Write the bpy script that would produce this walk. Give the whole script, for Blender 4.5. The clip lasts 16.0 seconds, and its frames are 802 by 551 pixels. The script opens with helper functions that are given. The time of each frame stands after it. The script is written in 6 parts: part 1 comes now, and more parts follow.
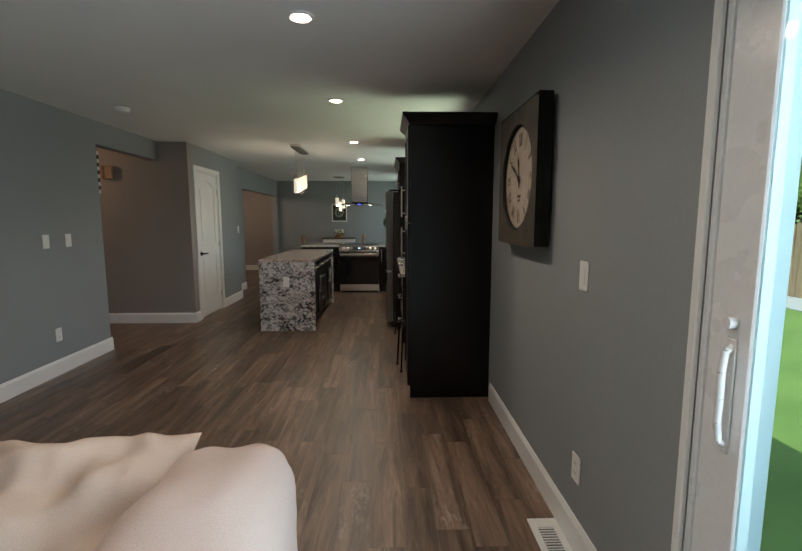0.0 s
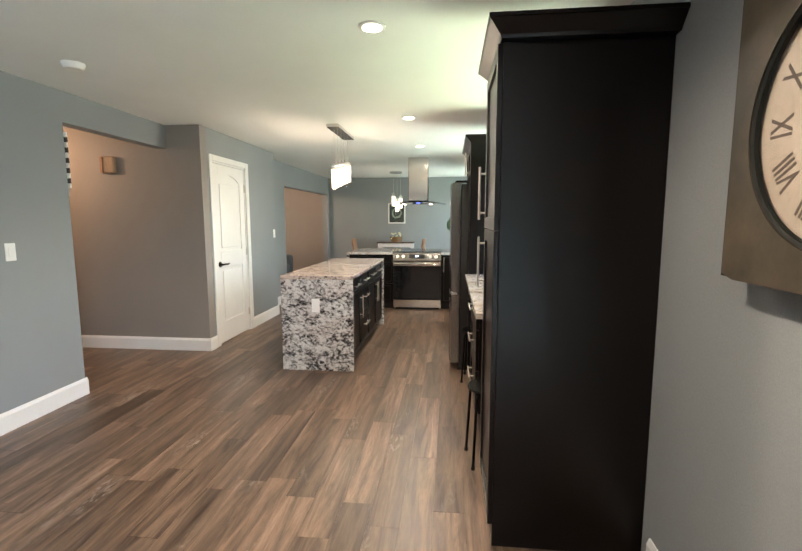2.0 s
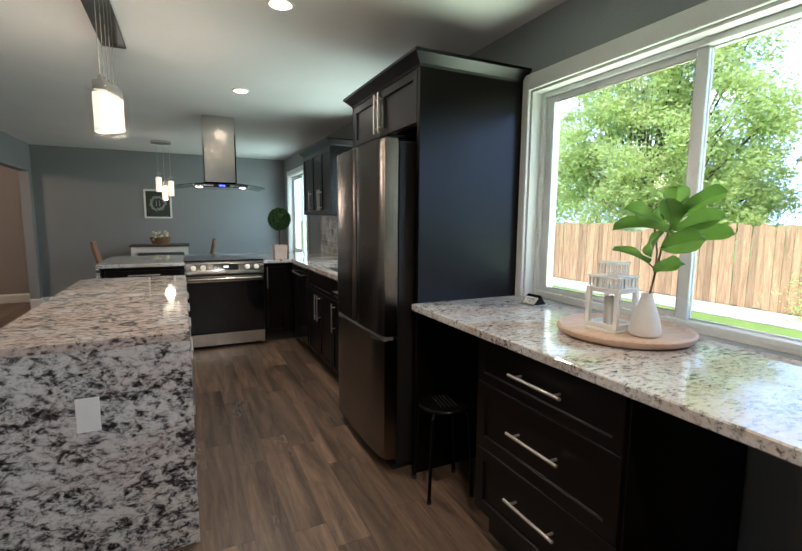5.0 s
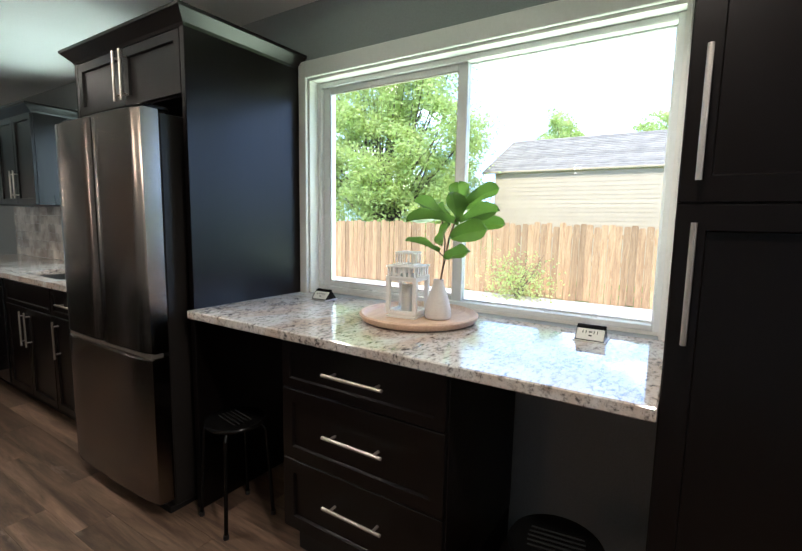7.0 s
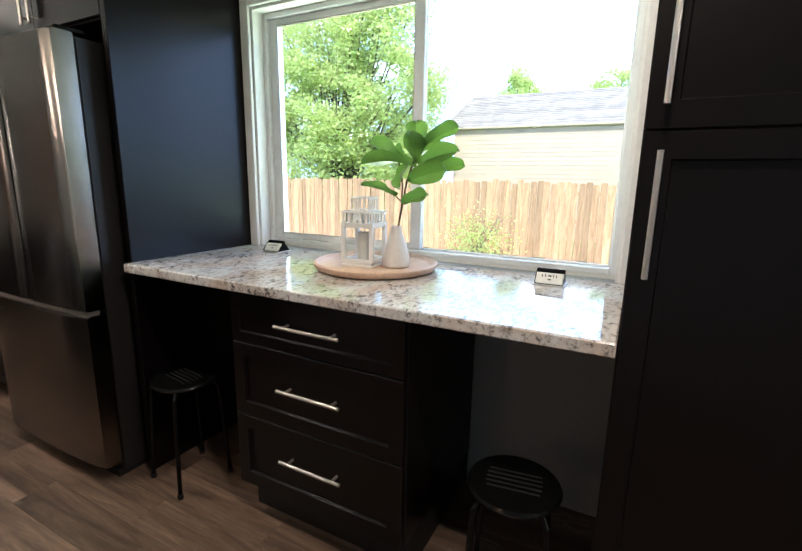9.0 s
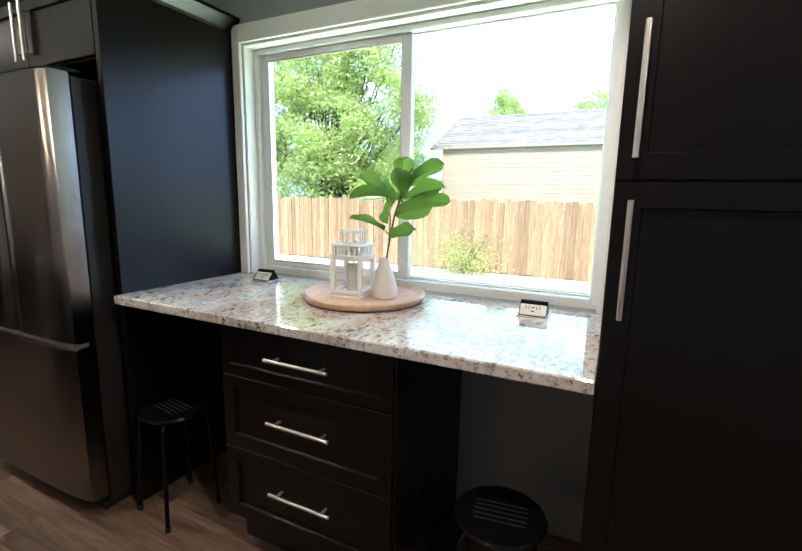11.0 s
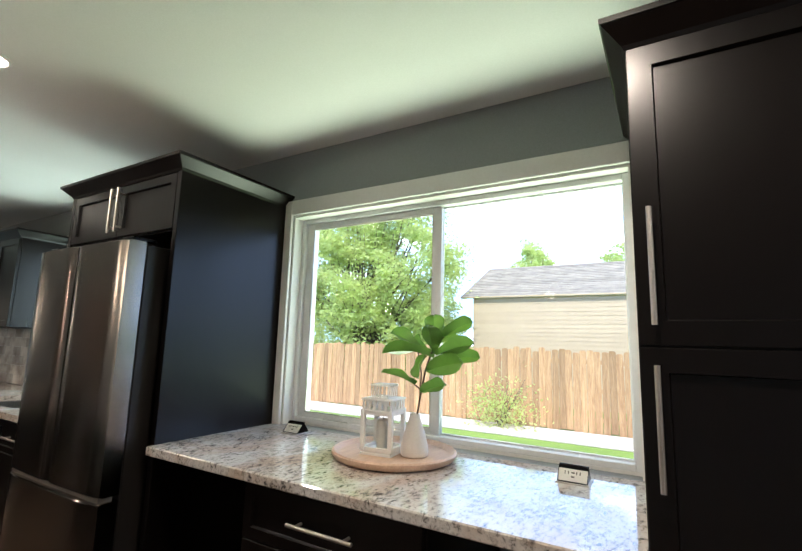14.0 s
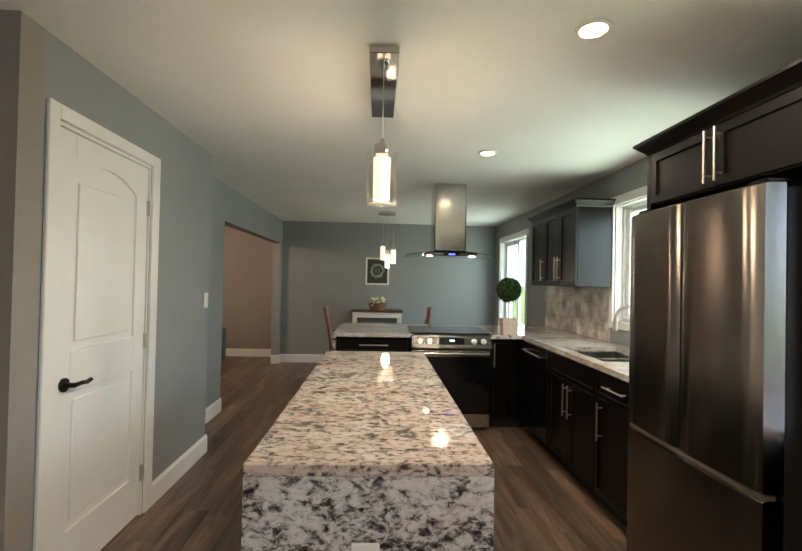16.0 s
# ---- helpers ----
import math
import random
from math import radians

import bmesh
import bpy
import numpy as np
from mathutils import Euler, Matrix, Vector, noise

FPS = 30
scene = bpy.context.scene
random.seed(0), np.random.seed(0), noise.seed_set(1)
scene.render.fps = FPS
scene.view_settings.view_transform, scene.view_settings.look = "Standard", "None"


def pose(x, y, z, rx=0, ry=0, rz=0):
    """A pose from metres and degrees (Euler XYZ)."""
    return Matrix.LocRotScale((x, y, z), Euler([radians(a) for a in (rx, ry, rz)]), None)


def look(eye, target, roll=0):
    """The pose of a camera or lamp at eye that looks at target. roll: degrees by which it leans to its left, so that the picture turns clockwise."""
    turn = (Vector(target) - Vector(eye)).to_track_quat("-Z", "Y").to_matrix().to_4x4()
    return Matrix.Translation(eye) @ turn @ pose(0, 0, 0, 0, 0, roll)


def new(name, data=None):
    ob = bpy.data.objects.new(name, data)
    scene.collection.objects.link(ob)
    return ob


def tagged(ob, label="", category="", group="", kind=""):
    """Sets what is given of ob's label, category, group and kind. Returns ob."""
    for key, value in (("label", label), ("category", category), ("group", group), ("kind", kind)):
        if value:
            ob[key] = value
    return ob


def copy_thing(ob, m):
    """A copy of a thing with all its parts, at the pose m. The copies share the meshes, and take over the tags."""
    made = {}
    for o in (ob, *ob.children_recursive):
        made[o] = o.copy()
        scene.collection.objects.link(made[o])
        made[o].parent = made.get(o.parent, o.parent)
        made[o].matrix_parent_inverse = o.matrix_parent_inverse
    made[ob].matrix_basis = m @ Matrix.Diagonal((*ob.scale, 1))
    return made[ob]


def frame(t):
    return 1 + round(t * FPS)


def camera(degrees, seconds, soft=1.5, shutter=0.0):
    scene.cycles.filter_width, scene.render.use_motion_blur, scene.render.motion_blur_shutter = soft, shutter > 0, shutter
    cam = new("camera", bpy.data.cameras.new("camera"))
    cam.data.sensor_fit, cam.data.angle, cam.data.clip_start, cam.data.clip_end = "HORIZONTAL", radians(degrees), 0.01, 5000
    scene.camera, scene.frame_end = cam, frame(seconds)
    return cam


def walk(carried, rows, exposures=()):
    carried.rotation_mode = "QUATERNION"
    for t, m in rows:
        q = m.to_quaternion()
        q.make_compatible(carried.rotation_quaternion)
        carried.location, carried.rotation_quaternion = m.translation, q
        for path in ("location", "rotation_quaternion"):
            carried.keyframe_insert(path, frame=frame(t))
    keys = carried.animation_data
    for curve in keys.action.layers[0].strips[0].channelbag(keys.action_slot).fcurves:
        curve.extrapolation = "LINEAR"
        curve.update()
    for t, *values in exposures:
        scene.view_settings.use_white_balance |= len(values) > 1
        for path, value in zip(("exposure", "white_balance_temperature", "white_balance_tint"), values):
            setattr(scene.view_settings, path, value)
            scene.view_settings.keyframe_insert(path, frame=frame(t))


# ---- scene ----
cam = camera(83.2, 16.0)
PATH = [
    (0, (-0.797, 2.397, 1.391), (-0.735, 4.381, 1.145), -0.0),
    (0.5, (-0.783, 2.777, 1.375), (-0.74, 4.762, 1.131), 0.0),
    (1, (-0.731, 3.177, 1.38), (-0.748, 5.162, 1.137), 0.0),
    (1.5, (-0.731, 3.541, 1.385), (-0.832, 5.524, 1.146), 0.0),
    (2, (-0.815, 3.96, 1.407), (-1.028, 5.934, 1.165), -0.1),
    (2.5, (-0.944, 4.316, 1.429), (-1.212, 6.282, 1.174), 0.2),
    (3, (-1.157, 4.753, 1.388), (-1.42, 6.721, 1.143), -0.0),
    (5.5, (-1.752, 6.197, 1.34), (-0.556, 7.781, 1.096), 0.7),
    (6, (-1.777, 6.264, 1.326), (-0.337, 7.631, 1.086), 0.8),
    (6.5, (-1.779, 6.284, 1.314), (-0.198, 7.487, 1.081), 1.0),
    (7, (-1.764, 6.282, 1.319), (-0.095, 7.356, 1.077), 1.0),
    (7.5, (-1.737, 6.283, 1.303), (-0.025, 7.281, 1.036), 1.1),
    (8, (-1.722, 6.302, 1.286), (0.013, 7.236, 0.946), 1.1),
    (8.5, (-1.697, 6.305, 1.254), (0.037, 7.215, 0.845), 1.1),
    (11, (-1.723, 6.287, 1.322), (0.044, 7.16, 0.982), 1.0),
    (11.5, (-1.725, 6.273, 1.34), (0.053, 7.161, 1.114), 1.0),
    (12, (-1.735, 6.272, 1.349), (0.055, 7.158, 1.251), 1.1),
    (12.5, (-1.744, 6.268, 1.353), (0.049, 7.154, 1.366), 1.3),
    (13, (-1.754, 6.262, 1.355), (0.034, 7.15, 1.469), 1.5),
    (13.5, (-1.76, 6.261, 1.358), (-0.003, 7.194, 1.56), 1.5),
    (14, (-1.774, 6.258, 1.358), (-0.072, 7.268, 1.651), 1.6),
    (14.5, (-1.826, 6.27, 1.363), (-0.298, 7.506, 1.735), 1.5),
    (15, (-1.855, 6.32, 1.375), (-0.734, 7.935, 1.744), 1.7),
    (15.2, (-1.889, 6.385, 1.396), (-0.955, 8.126, 1.709), 1.6),
    (15.5, (-1.93, 6.5, 1.412), (-1.303, 8.387, 1.631), 1.5),
    (15.7, (-1.967, 6.609, 1.405), (-1.545, 8.559, 1.539), 1.4),
    (16, (-2.026, 6.742, 1.4), (-1.926, 8.739, 1.427), 1.2),
]
WALK = [(t, look(eye, target, roll)) for t, eye, target, roll in PATH]
EXPOSURES = [
    (0, 0.2, 6050, 10), (0.5, 0.95, 5900, 10), (1.0, 1.58, 5900, 10), (1.5, 1.8, 6000, 10), (2.5, 1.88, 6150, 10), (3.0, 1.84, 6230, 10),
    (5.5, 0.72, 5530, 10), (8.5, 1.11, 5500, 10), (11.0, 1.11, 5500, 10), (14.0, 0.8, 5780, 10), (15.0, 0.43, 5700, 10), (15.5, 0.52, 5950, 10), (16.0, 1.02, 6380, 10),
]
walk(cam, WALK, EXPOSURES)
scene.cycles.transparent_max_bounces = 24

# ---- world, sun, lamps ----
SUN_ELEV, SUN_AZ = 56.0, 250.0
world = bpy.data.worlds.new("sky")
scene.world = world
world.use_nodes = True
wn = world.node_tree
wn.nodes.clear()
sky = wn.nodes.new("ShaderNodeTexSky")
sky.sky_type, sky.sun_disc = "NISHITA", False
sky.sun_elevation, sky.sun_rotation = radians(SUN_ELEV), radians(SUN_AZ)
bg = wn.nodes.new("ShaderNodeBackground")
bg.inputs["Strength"].default_value = 0.15
wo = wn.nodes.new("ShaderNodeOutputWorld")
# broken white cloud over the whole sky
wtc = wn.nodes.new("ShaderNodeTexCoord")
wmap = wn.nodes.new("ShaderNodeMapping")
wmap.inputs["Scale"].default_value = (1.0, 1.0, 2.2)
cloud = wn.nodes.new("ShaderNodeTexNoise")
cloud.inputs["Scale"].default_value, cloud.inputs["Detail"].default_value, cloud.inputs["Roughness"].default_value = 4.6, 7, 0.55
cover = wn.nodes.new("ShaderNodeMapRange")
cover.inputs["From Min"].default_value, cover.inputs["From Max"].default_value = 0.56, 0.70
wmix = wn.nodes.new("ShaderNodeMix")
wmix.data_type = "RGBA"
wmix.inputs["B"].default_value = (25.0, 25.0, 25.0, 1)
hmix = wn.nodes.new("ShaderNodeMix")
hmix.data_type = "RGBA"
hmix.inputs["B"].default_value = (7.3, 10.1, 15.0, 1)
wn.links.new(wtc.outputs["Generated"], wmap.inputs[0])
wn.links.new(wmap.outputs[0], cloud.inputs["Vector"])
wn.links.new(cloud.outputs["Fac"], cover.inputs["Value"])
haze_z = wn.nodes.new("ShaderNodeSeparateXYZ")
haze = wn.nodes.new("ShaderNodeMapRange")
haze.inputs["From Min"].default_value, haze.inputs["From Max"].default_value = 0.38, 0.52
haze.inputs["To Min"].default_value, haze.inputs["To Max"].default_value = 1.0, 0.0
wn.links.new(wtc.outputs["Generated"], haze_z.inputs[0])
wn.links.new(haze_z.outputs["Z"], haze.inputs["Value"])
wn.links.new(haze.outputs[0], hmix.inputs["Factor"])
wn.links.new(sky.outputs[0], hmix.inputs["A"])
wn.links.new(hmix.outputs["Result"], wmix.inputs["A"])
wn.links.new(cover.outputs[0], wmix.inputs["Factor"])
wn.links.new(wmix.outputs["Result"], bg.inputs[0])
wn.links.new(bg.outputs[0], wo.inputs[0])
sun = new("sun", bpy.data.lights.new("sun", "SUN"))
sun.data.energy, sun.data.angle, sun.data.color = 4.8, radians(0.5), (1.0, 0.95, 0.87)
_az, _el = radians(SUN_AZ), radians(SUN_ELEV)
sun.matrix_world = look((20 * math.sin(_az) * math.cos(_el), 20 * math.cos(_az) * math.cos(_el), 20 * math.sin(_el)), (0, 0, 0))


def daylight_fill_lamp(y, z, width, height, watts, x=0.21, up=0.0, color=(0.92, 0.97, 1.0)):
    """An added area lamp standing in for daylight through an opening in the east wall; up tilts it towards the ceiling,
    as light from the sunlit ground does.
    """
    lamp = new("daylight_fill", bpy.data.lights.new("daylight_fill", "AREA"))
    lamp.data.shape, lamp.data.size, lamp.data.size_y = "RECTANGLE", width, height
    lamp.data.energy, lamp.data.color = watts, color
    lamp.matrix_world = look((x, y, z), (x - 1, y, z + up))
    return lamp


def down_lamp(x, y, z, watts, radius=0.05, color=(1.0, 0.80, 0.60)):
    lamp = new("recessed_lamp", bpy.data.lights.new("recessed_lamp", "SPOT"))
    lamp.data.energy, lamp.data.color, lamp.data.shadow_soft_size = watts, color, radius
    lamp.data.spot_size, lamp.data.spot_blend = radians(158), 0.5
    lamp.matrix_world = look((x, y, z), (x, y + 0.001, 0))
    return lamp


CEIL = 2.39
GROUND = (0.90, 1.0, 0.66)
# Added lamp outside, below the sill: replaces bounce from the sunlit ground.
daylight_fill_lamp(7.17, 0.6, 1.7, 1.0, 41, x=0.76, up=30, color=GROUND)
# Added in the opening, in place of sky light.
daylight_fill_lamp(9.87, 1.58, 1.2, 0.9, 11, color=(0.86, 1.0, 0.89))
# Second added ground-bounce lamp, below the sink window.
daylight_fill_lamp(9.87, 0.72, 1.2, 0.8, 8, x=0.72, up=30, color=(0.82, 1.0, 0.60))
# Added at the dining window and glass door, in place of sky light.
daylight_fill_lamp(13.47, 1.42, 1.25, 1.25, 14, color=(0.84, 1.0, 0.88))
daylight_fill_lamp(2.2, 1.05, 1.25, 1.9, 62, x=0.28, up=0.2, color=(0.88, 0.96, 0.98))
DOWNLIGHTS = [(-1.22, 1.4, 8), (-1.22, 3.1, 18), (-1.22, 4.79, 34), (-1.22, 6.37, 34), (-1.22, 8.43, 28), (-1.22, 10.11, 20)]
for _x, _y, _w in DOWNLIGHTS:
    down_lamp(_x, _y, CEIL - 0.03, _w)
# Added point lamps without fixtures; they brighten the hall and the back room.
for _at, _w, _c in (((-5.35, 7.85, 2.15), 11, (1.0, 0.60, 0.34)), ((-4.9, 13.0, 2.15), 26, (1.0, 0.69, 0.47))):
    lamp = new("unseen_fill", bpy.data.lights.new("unseen_fill", "POINT"))
    lamp.data.energy, lamp.data.color, lamp.data.shadow_soft_size = _w, _c, 0.08
    lamp.location = _at

for _at, _w in (((-2.02, 8.77, 1.69), 3.5), ((-2.02, 9.2, 1.74), 3.5), ((-1.90, 13.27, 1.53), 3.0)):
    lamp = new("pendant_lamp", bpy.data.lights.new("pendant_lamp", "POINT"))
    lamp.data.energy, lamp.data.color, lamp.data.shadow_soft_size = _w, (1.0, 0.78, 0.55), 0.06
    lamp.location = _at

# ---- materials ----
def material(name, base, rough=0.5, metal=0.0, second=None, scale=6.0, fine=120.0, amount=0.5, bump=0.05, stretch=(1, 1, 1), coat=0.0, random_tone=0.0, spec=0.5):
    """Two scales of variation: a broad mottling towards a second colour and a fine grain in tone, gloss and relief."""
    m = bpy.data.materials.new(name)
    m.use_nodes = True
    nt = m.node_tree
    n, l = nt.nodes, nt.links
    b = n["Principled BSDF"]
    b.inputs["Metallic"].default_value = metal
    b.inputs["Coat Weight"].default_value = coat
    b.inputs["Specular IOR Level"].default_value = spec
    tc = n.new("ShaderNodeTexCoord")
    mp = n.new("ShaderNodeMapping")
    mp.inputs["Scale"].default_value = stretch
    l.new(tc.outputs["Object"], mp.inputs[0])
    big = n.new("ShaderNodeTexNoise")
    big.inputs["Scale"].default_value, big.inputs["Detail"].default_value = scale, 5
    tiny = n.new("ShaderNodeTexNoise")
    tiny.inputs["Scale"].default_value, tiny.inputs["Detail"].default_value = fine, 3
    l.new(mp.outputs[0], big.inputs["Vector"])
    l.new(mp.outputs[0], tiny.inputs["Vector"])
    mix = n.new("ShaderNodeMix")
    mix.data_type = "RGBA"
    s = second or tuple(c * 0.8 for c in base)
    mix.inputs["A"].default_value, mix.inputs["B"].default_value = (*base, 1), (*s, 1)
    k = n.new("ShaderNodeMapRange")
    k.inputs["From Min"].default_value, k.inputs["From Max"].default_value = 0.35, 0.65
    k.inputs["To Max"].default_value = amount
    l.new(big.outputs["Fac"], k.inputs["Value"])
    l.new(k.outputs[0], mix.inputs["Factor"])
    grain = n.new("ShaderNodeMix")
    grain.data_type, grain.blend_type = "RGBA", "OVERLAY"
    grain.inputs["Factor"].default_value = 0.25
    l.new(mix.outputs["Result"], grain.inputs["A"])
    l.new(tiny.outputs["Color"], grain.inputs["B"])
    bw = n.new("ShaderNodeRGBToBW")
    l.new(tiny.outputs["Color"], bw.inputs[0])
    l.new(bw.outputs[0], grain.inputs["B"])
    out = grain.outputs["Result"]
    if random_tone:
        oi = n.new("ShaderNodeObjectInfo")
        hsv = n.new("ShaderNodeHueSaturation")
        rr = n.new("ShaderNodeMapRange")
        rr.inputs["To Min"].default_value, rr.inputs["To Max"].default_value = 1 - random_tone, 1 + random_tone
        l.new(oi.outputs["Random"], rr.inputs["Value"])
        l.new(rr.outputs[0], hsv.inputs["Value"])
        l.new(out, hsv.inputs["Color"])
        out = hsv.outputs[0]
    l.new(out, b.inputs["Base Color"])
    rm = n.new("ShaderNodeMapRange")
    rm.inputs["To Min"].default_value, rm.inputs["To Max"].default_value = max(rough - 0.06, 0.02), min(rough + 0.06, 1)
    l.new(big.outputs["Fac"], rm.inputs["Value"])
    l.new(rm.outputs[0], b.inputs["Roughness"])
    if bump:
        bp = n.new("ShaderNodeBump")
        bp.inputs["Strength"].default_value, bp.inputs["Distance"].default_value = bump, 0.004
        l.new(tiny.outputs["Fac"], bp.inputs["Height"])
        l.new(bp.outputs[0], b.inputs["Normal"])
    return m


def granite(name, edge=0.0, size=26.0, stretch=(0.8, 1.5, 1.35), clump=0.25, swirl=0.45, warm=(0.84, 0.72, 0.63), dark=(0.02, 0.02, 0.022), drifts=(0.42, 0.60)):
    """Pale polished granite with grey drifts, dark mineral patches and a little brown."""
    m = bpy.data.materials.new(name)
    m.use_nodes = True
    n, l = m.node_tree.nodes, m.node_tree.links
    b = n["Principled BSDF"]
    b.inputs["Roughness"].default_value = 0.05
    b.inputs["Specular IOR Level"].default_value = 0.75
    tc = n.new("ShaderNodeTexCoord")
    mp = n.new("ShaderNodeMapping")
    mp.inputs["Scale"].default_value = stretch
    mp.inputs["Rotation"].default_value = (0.15, 0.1, 0.25)
    l.new(tc.outputs["Object"], mp.inputs[0])

    def noise_node(scale, detail, dist, rough=0.6):
        t = n.new("ShaderNodeTexNoise")
        t.inputs["Scale"].default_value, t.inputs["Detail"].default_value = scale, detail
        t.inputs["Distortion"].default_value, t.inputs["Roughness"].default_value = dist, rough
        l.new(mp.outputs[0], t.inputs["Vector"])
        return t

    def ramp(src, stops):
        r = n.new("ShaderNodeValToRGB")
        while len(r.color_ramp.elements) < len(stops):
            r.color_ramp.elements.new(0.5)
        for e, (p, c) in zip(r.color_ramp.elements, stops):
            e.position, e.color = p, (*c, 1)
        l.new(src, r.inputs[0])
        return r

    patches = noise_node(size, 9, swirl, 0.70)
    cluster = noise_node(7.0, 4, 0.7, 0.6)
    swing = n.new("ShaderNodeMath")
    swing.operation = "MULTIPLY_ADD"
    swing.inputs[1].default_value, swing.inputs[2].default_value = clump, -0.5 * clump
    l.new(cluster.outputs["Fac"], swing.inputs[0])
    mixed = n.new("ShaderNodeMath")
    l.new(patches.outputs["Fac"], mixed.inputs[0])
    l.new(swing.outputs[0], mixed.inputs[1])
    drift = noise_node(3.0, 4, 0.8)
    fleck = noise_node(110, 3, 0.2, 0.7)
    body = ramp(mixed.outputs[0], [(0.34 + edge, dark), (0.405 + edge, (0.13, 0.125, 0.125)), (0.46 + edge, (0.42, 0.405, 0.39)), (0.54 + edge, (0.63, 0.615, 0.595)), (0.75, (0.71, 0.695, 0.67))])
    brown = ramp(drift.outputs["Fac"], [(drifts[0], (1, 1, 1)), (drifts[1], warm)])
    mul = n.new("ShaderNodeMix")
    mul.data_type, mul.blend_type = "RGBA", "MULTIPLY"
    mul.inputs["Factor"].default_value = 1.0
    l.new(body.outputs[0], mul.inputs["A"])
    l.new(brown.outputs[0], mul.inputs["B"])
    spots = ramp(fleck.outputs["Fac"], [(0.30, (0.25, 0.22, 0.21)), (0.40, (1, 1, 1))])
    mul2 = n.new("ShaderNodeMix")
    mul2.data_type, mul2.blend_type = "RGBA", "MULTIPLY"
    mul2.inputs["Factor"].default_value = 0.8
    l.new(mul.outputs["Result"], mul2.inputs["A"])
    l.new(spots.outputs[0], mul2.inputs["B"])
    l.new(mul2.outputs["Result"], b.inputs["Base Color"])
    return m


def wood(name, dark, light, rough=0.45, along="y", tone=0.22, ring=14.0, scuff=None):
    """Boards with grain along one axis, each with its own tone and its own stretch of figure."""
    m = bpy.data.materials.new(name)
    m.use_nodes = True
    n, l = m.node_tree.nodes, m.node_tree.links
    b = n["Principled BSDF"]
    tc = n.new("ShaderNodeTexCoord")
    oi = n.new("ShaderNodeObjectInfo")
    gi = n.new("ShaderNodeNewGeometry")
    rnd = n.new("ShaderNodeMath")
    rnd.operation = "ADD"
    l.new(oi.outputs["Random"], rnd.inputs[0])
    l.new(gi.outputs["Random Per Island"], rnd.inputs[1])
    off = n.new("ShaderNodeMath")
    off.operation = "MULTIPLY"
    off.inputs[1].default_value = 37.0
    l.new(rnd.outputs[0], off.inputs[0])
    add = n.new("ShaderNodeVectorMath")
    l.new(tc.outputs["Object"], add.inputs[0])
    l.new(off.outputs[0], add.inputs[1])
    mp = n.new("ShaderNodeMapping")
    mp.inputs["Scale"].default_value = {"y": (1, 0.085, 1), "z": (1, 1, 0.09), "x": (0.09, 1, 1)}[along]
    l.new(add.outputs[0], mp.inputs[0])
    g = n.new("ShaderNodeTexNoise")
    g.inputs["Scale"].default_value, g.inputs["Detail"].default_value = ring, 6
    g.inputs["Distortion"].default_value, g.inputs["Roughness"].default_value = 1.0, 0.66
    l.new(mp.outputs[0], g.inputs["Vector"])
    f = n.new("ShaderNodeTexNoise")
    f.inputs["Scale"].default_value, f.inputs["Detail"].default_value = 170, 4
    l.new(mp.outputs[0], f.inputs["Vector"])
    r = n.new("ShaderNodeValToRGB")
    r.color_ramp.elements[0].position, r.color_ramp.elements[0].color = 0.32, (*dark, 1)
    r.color_ramp.elements[1].position, r.color_ramp.elements[1].color = 0.68, (*light, 1)
    l.new(g.outputs["Fac"], r.inputs[0])
    body = r.outputs[0]
    if scuff:
        # pale, ash-grey figure where the grain swirls round a knot
        sm = n.new("ShaderNodeMapping")
        sm.inputs["Scale"].default_value = (1, 0.30, 1)
        l.new(add.outputs[0], sm.inputs[0])
        fields = []
        for scale, lo, hi, twist in ((4.6, 0.60, 0.70, 0.3), (34.0, 0.48, 0.60, 1.6)):
            t = n.new("ShaderNodeTexNoise")
            t.inputs["Scale"].default_value, t.inputs["Detail"].default_value, t.inputs["Distortion"].default_value = scale, 4, twist
            l.new(sm.outputs[0], t.inputs["Vector"])
            q = n.new("ShaderNodeMapRange")
            q.inputs["From Min"].default_value, q.inputs["From Max"].default_value = lo, hi
            l.new(t.outputs["Fac"], q.inputs["Value"])
            fields.append(q)
        both = n.new("ShaderNodeMath")
        both.operation = "MULTIPLY"
        l.new(fields[0].outputs[0], both.inputs[0])
        l.new(fields[1].outputs[0], both.inputs[1])
        pale = n.new("ShaderNodeMix")
        pale.data_type = "RGBA"
        pale.inputs["B"].default_value = (*scuff, 1)
        l.new(both.outputs[0], pale.inputs["Factor"])
        l.new(body, pale.inputs["A"])
        # broad dark and light streaks along the board
        wide = n.new("ShaderNodeTexNoise")
        wide.inputs["Scale"].default_value, wide.inputs["Detail"].default_value = 9.0, 2
        l.new(mp.outputs[0], wide.inputs["Vector"])
        depth = n.new("ShaderNodeMapRange")
        depth.inputs["From Min"].default_value, depth.inputs["From Max"].default_value = 0.32, 0.68
        depth.inputs["To Min"].default_value, depth.inputs["To Max"].default_value = 0.66, 1.3
        l.new(wide.outputs["Fac"], depth.inputs["Value"])
        deep = n.new("ShaderNodeHueSaturation")
        l.new(depth.outputs[0], deep.inputs["Value"])
        l.new(pale.outputs["Result"], deep.inputs["Color"])
        body = deep.outputs[0]
    ov = n.new("ShaderNodeMix")
    ov.data_type, ov.blend_type = "RGBA", "OVERLAY"
    ov.inputs["Factor"].default_value = 0.35
    l.new(body, ov.inputs["A"])
    l.new(f.outputs["Fac"], ov.inputs["B"])
    fr = n.new("ShaderNodeMath")
    fr.operation = "FRACT"
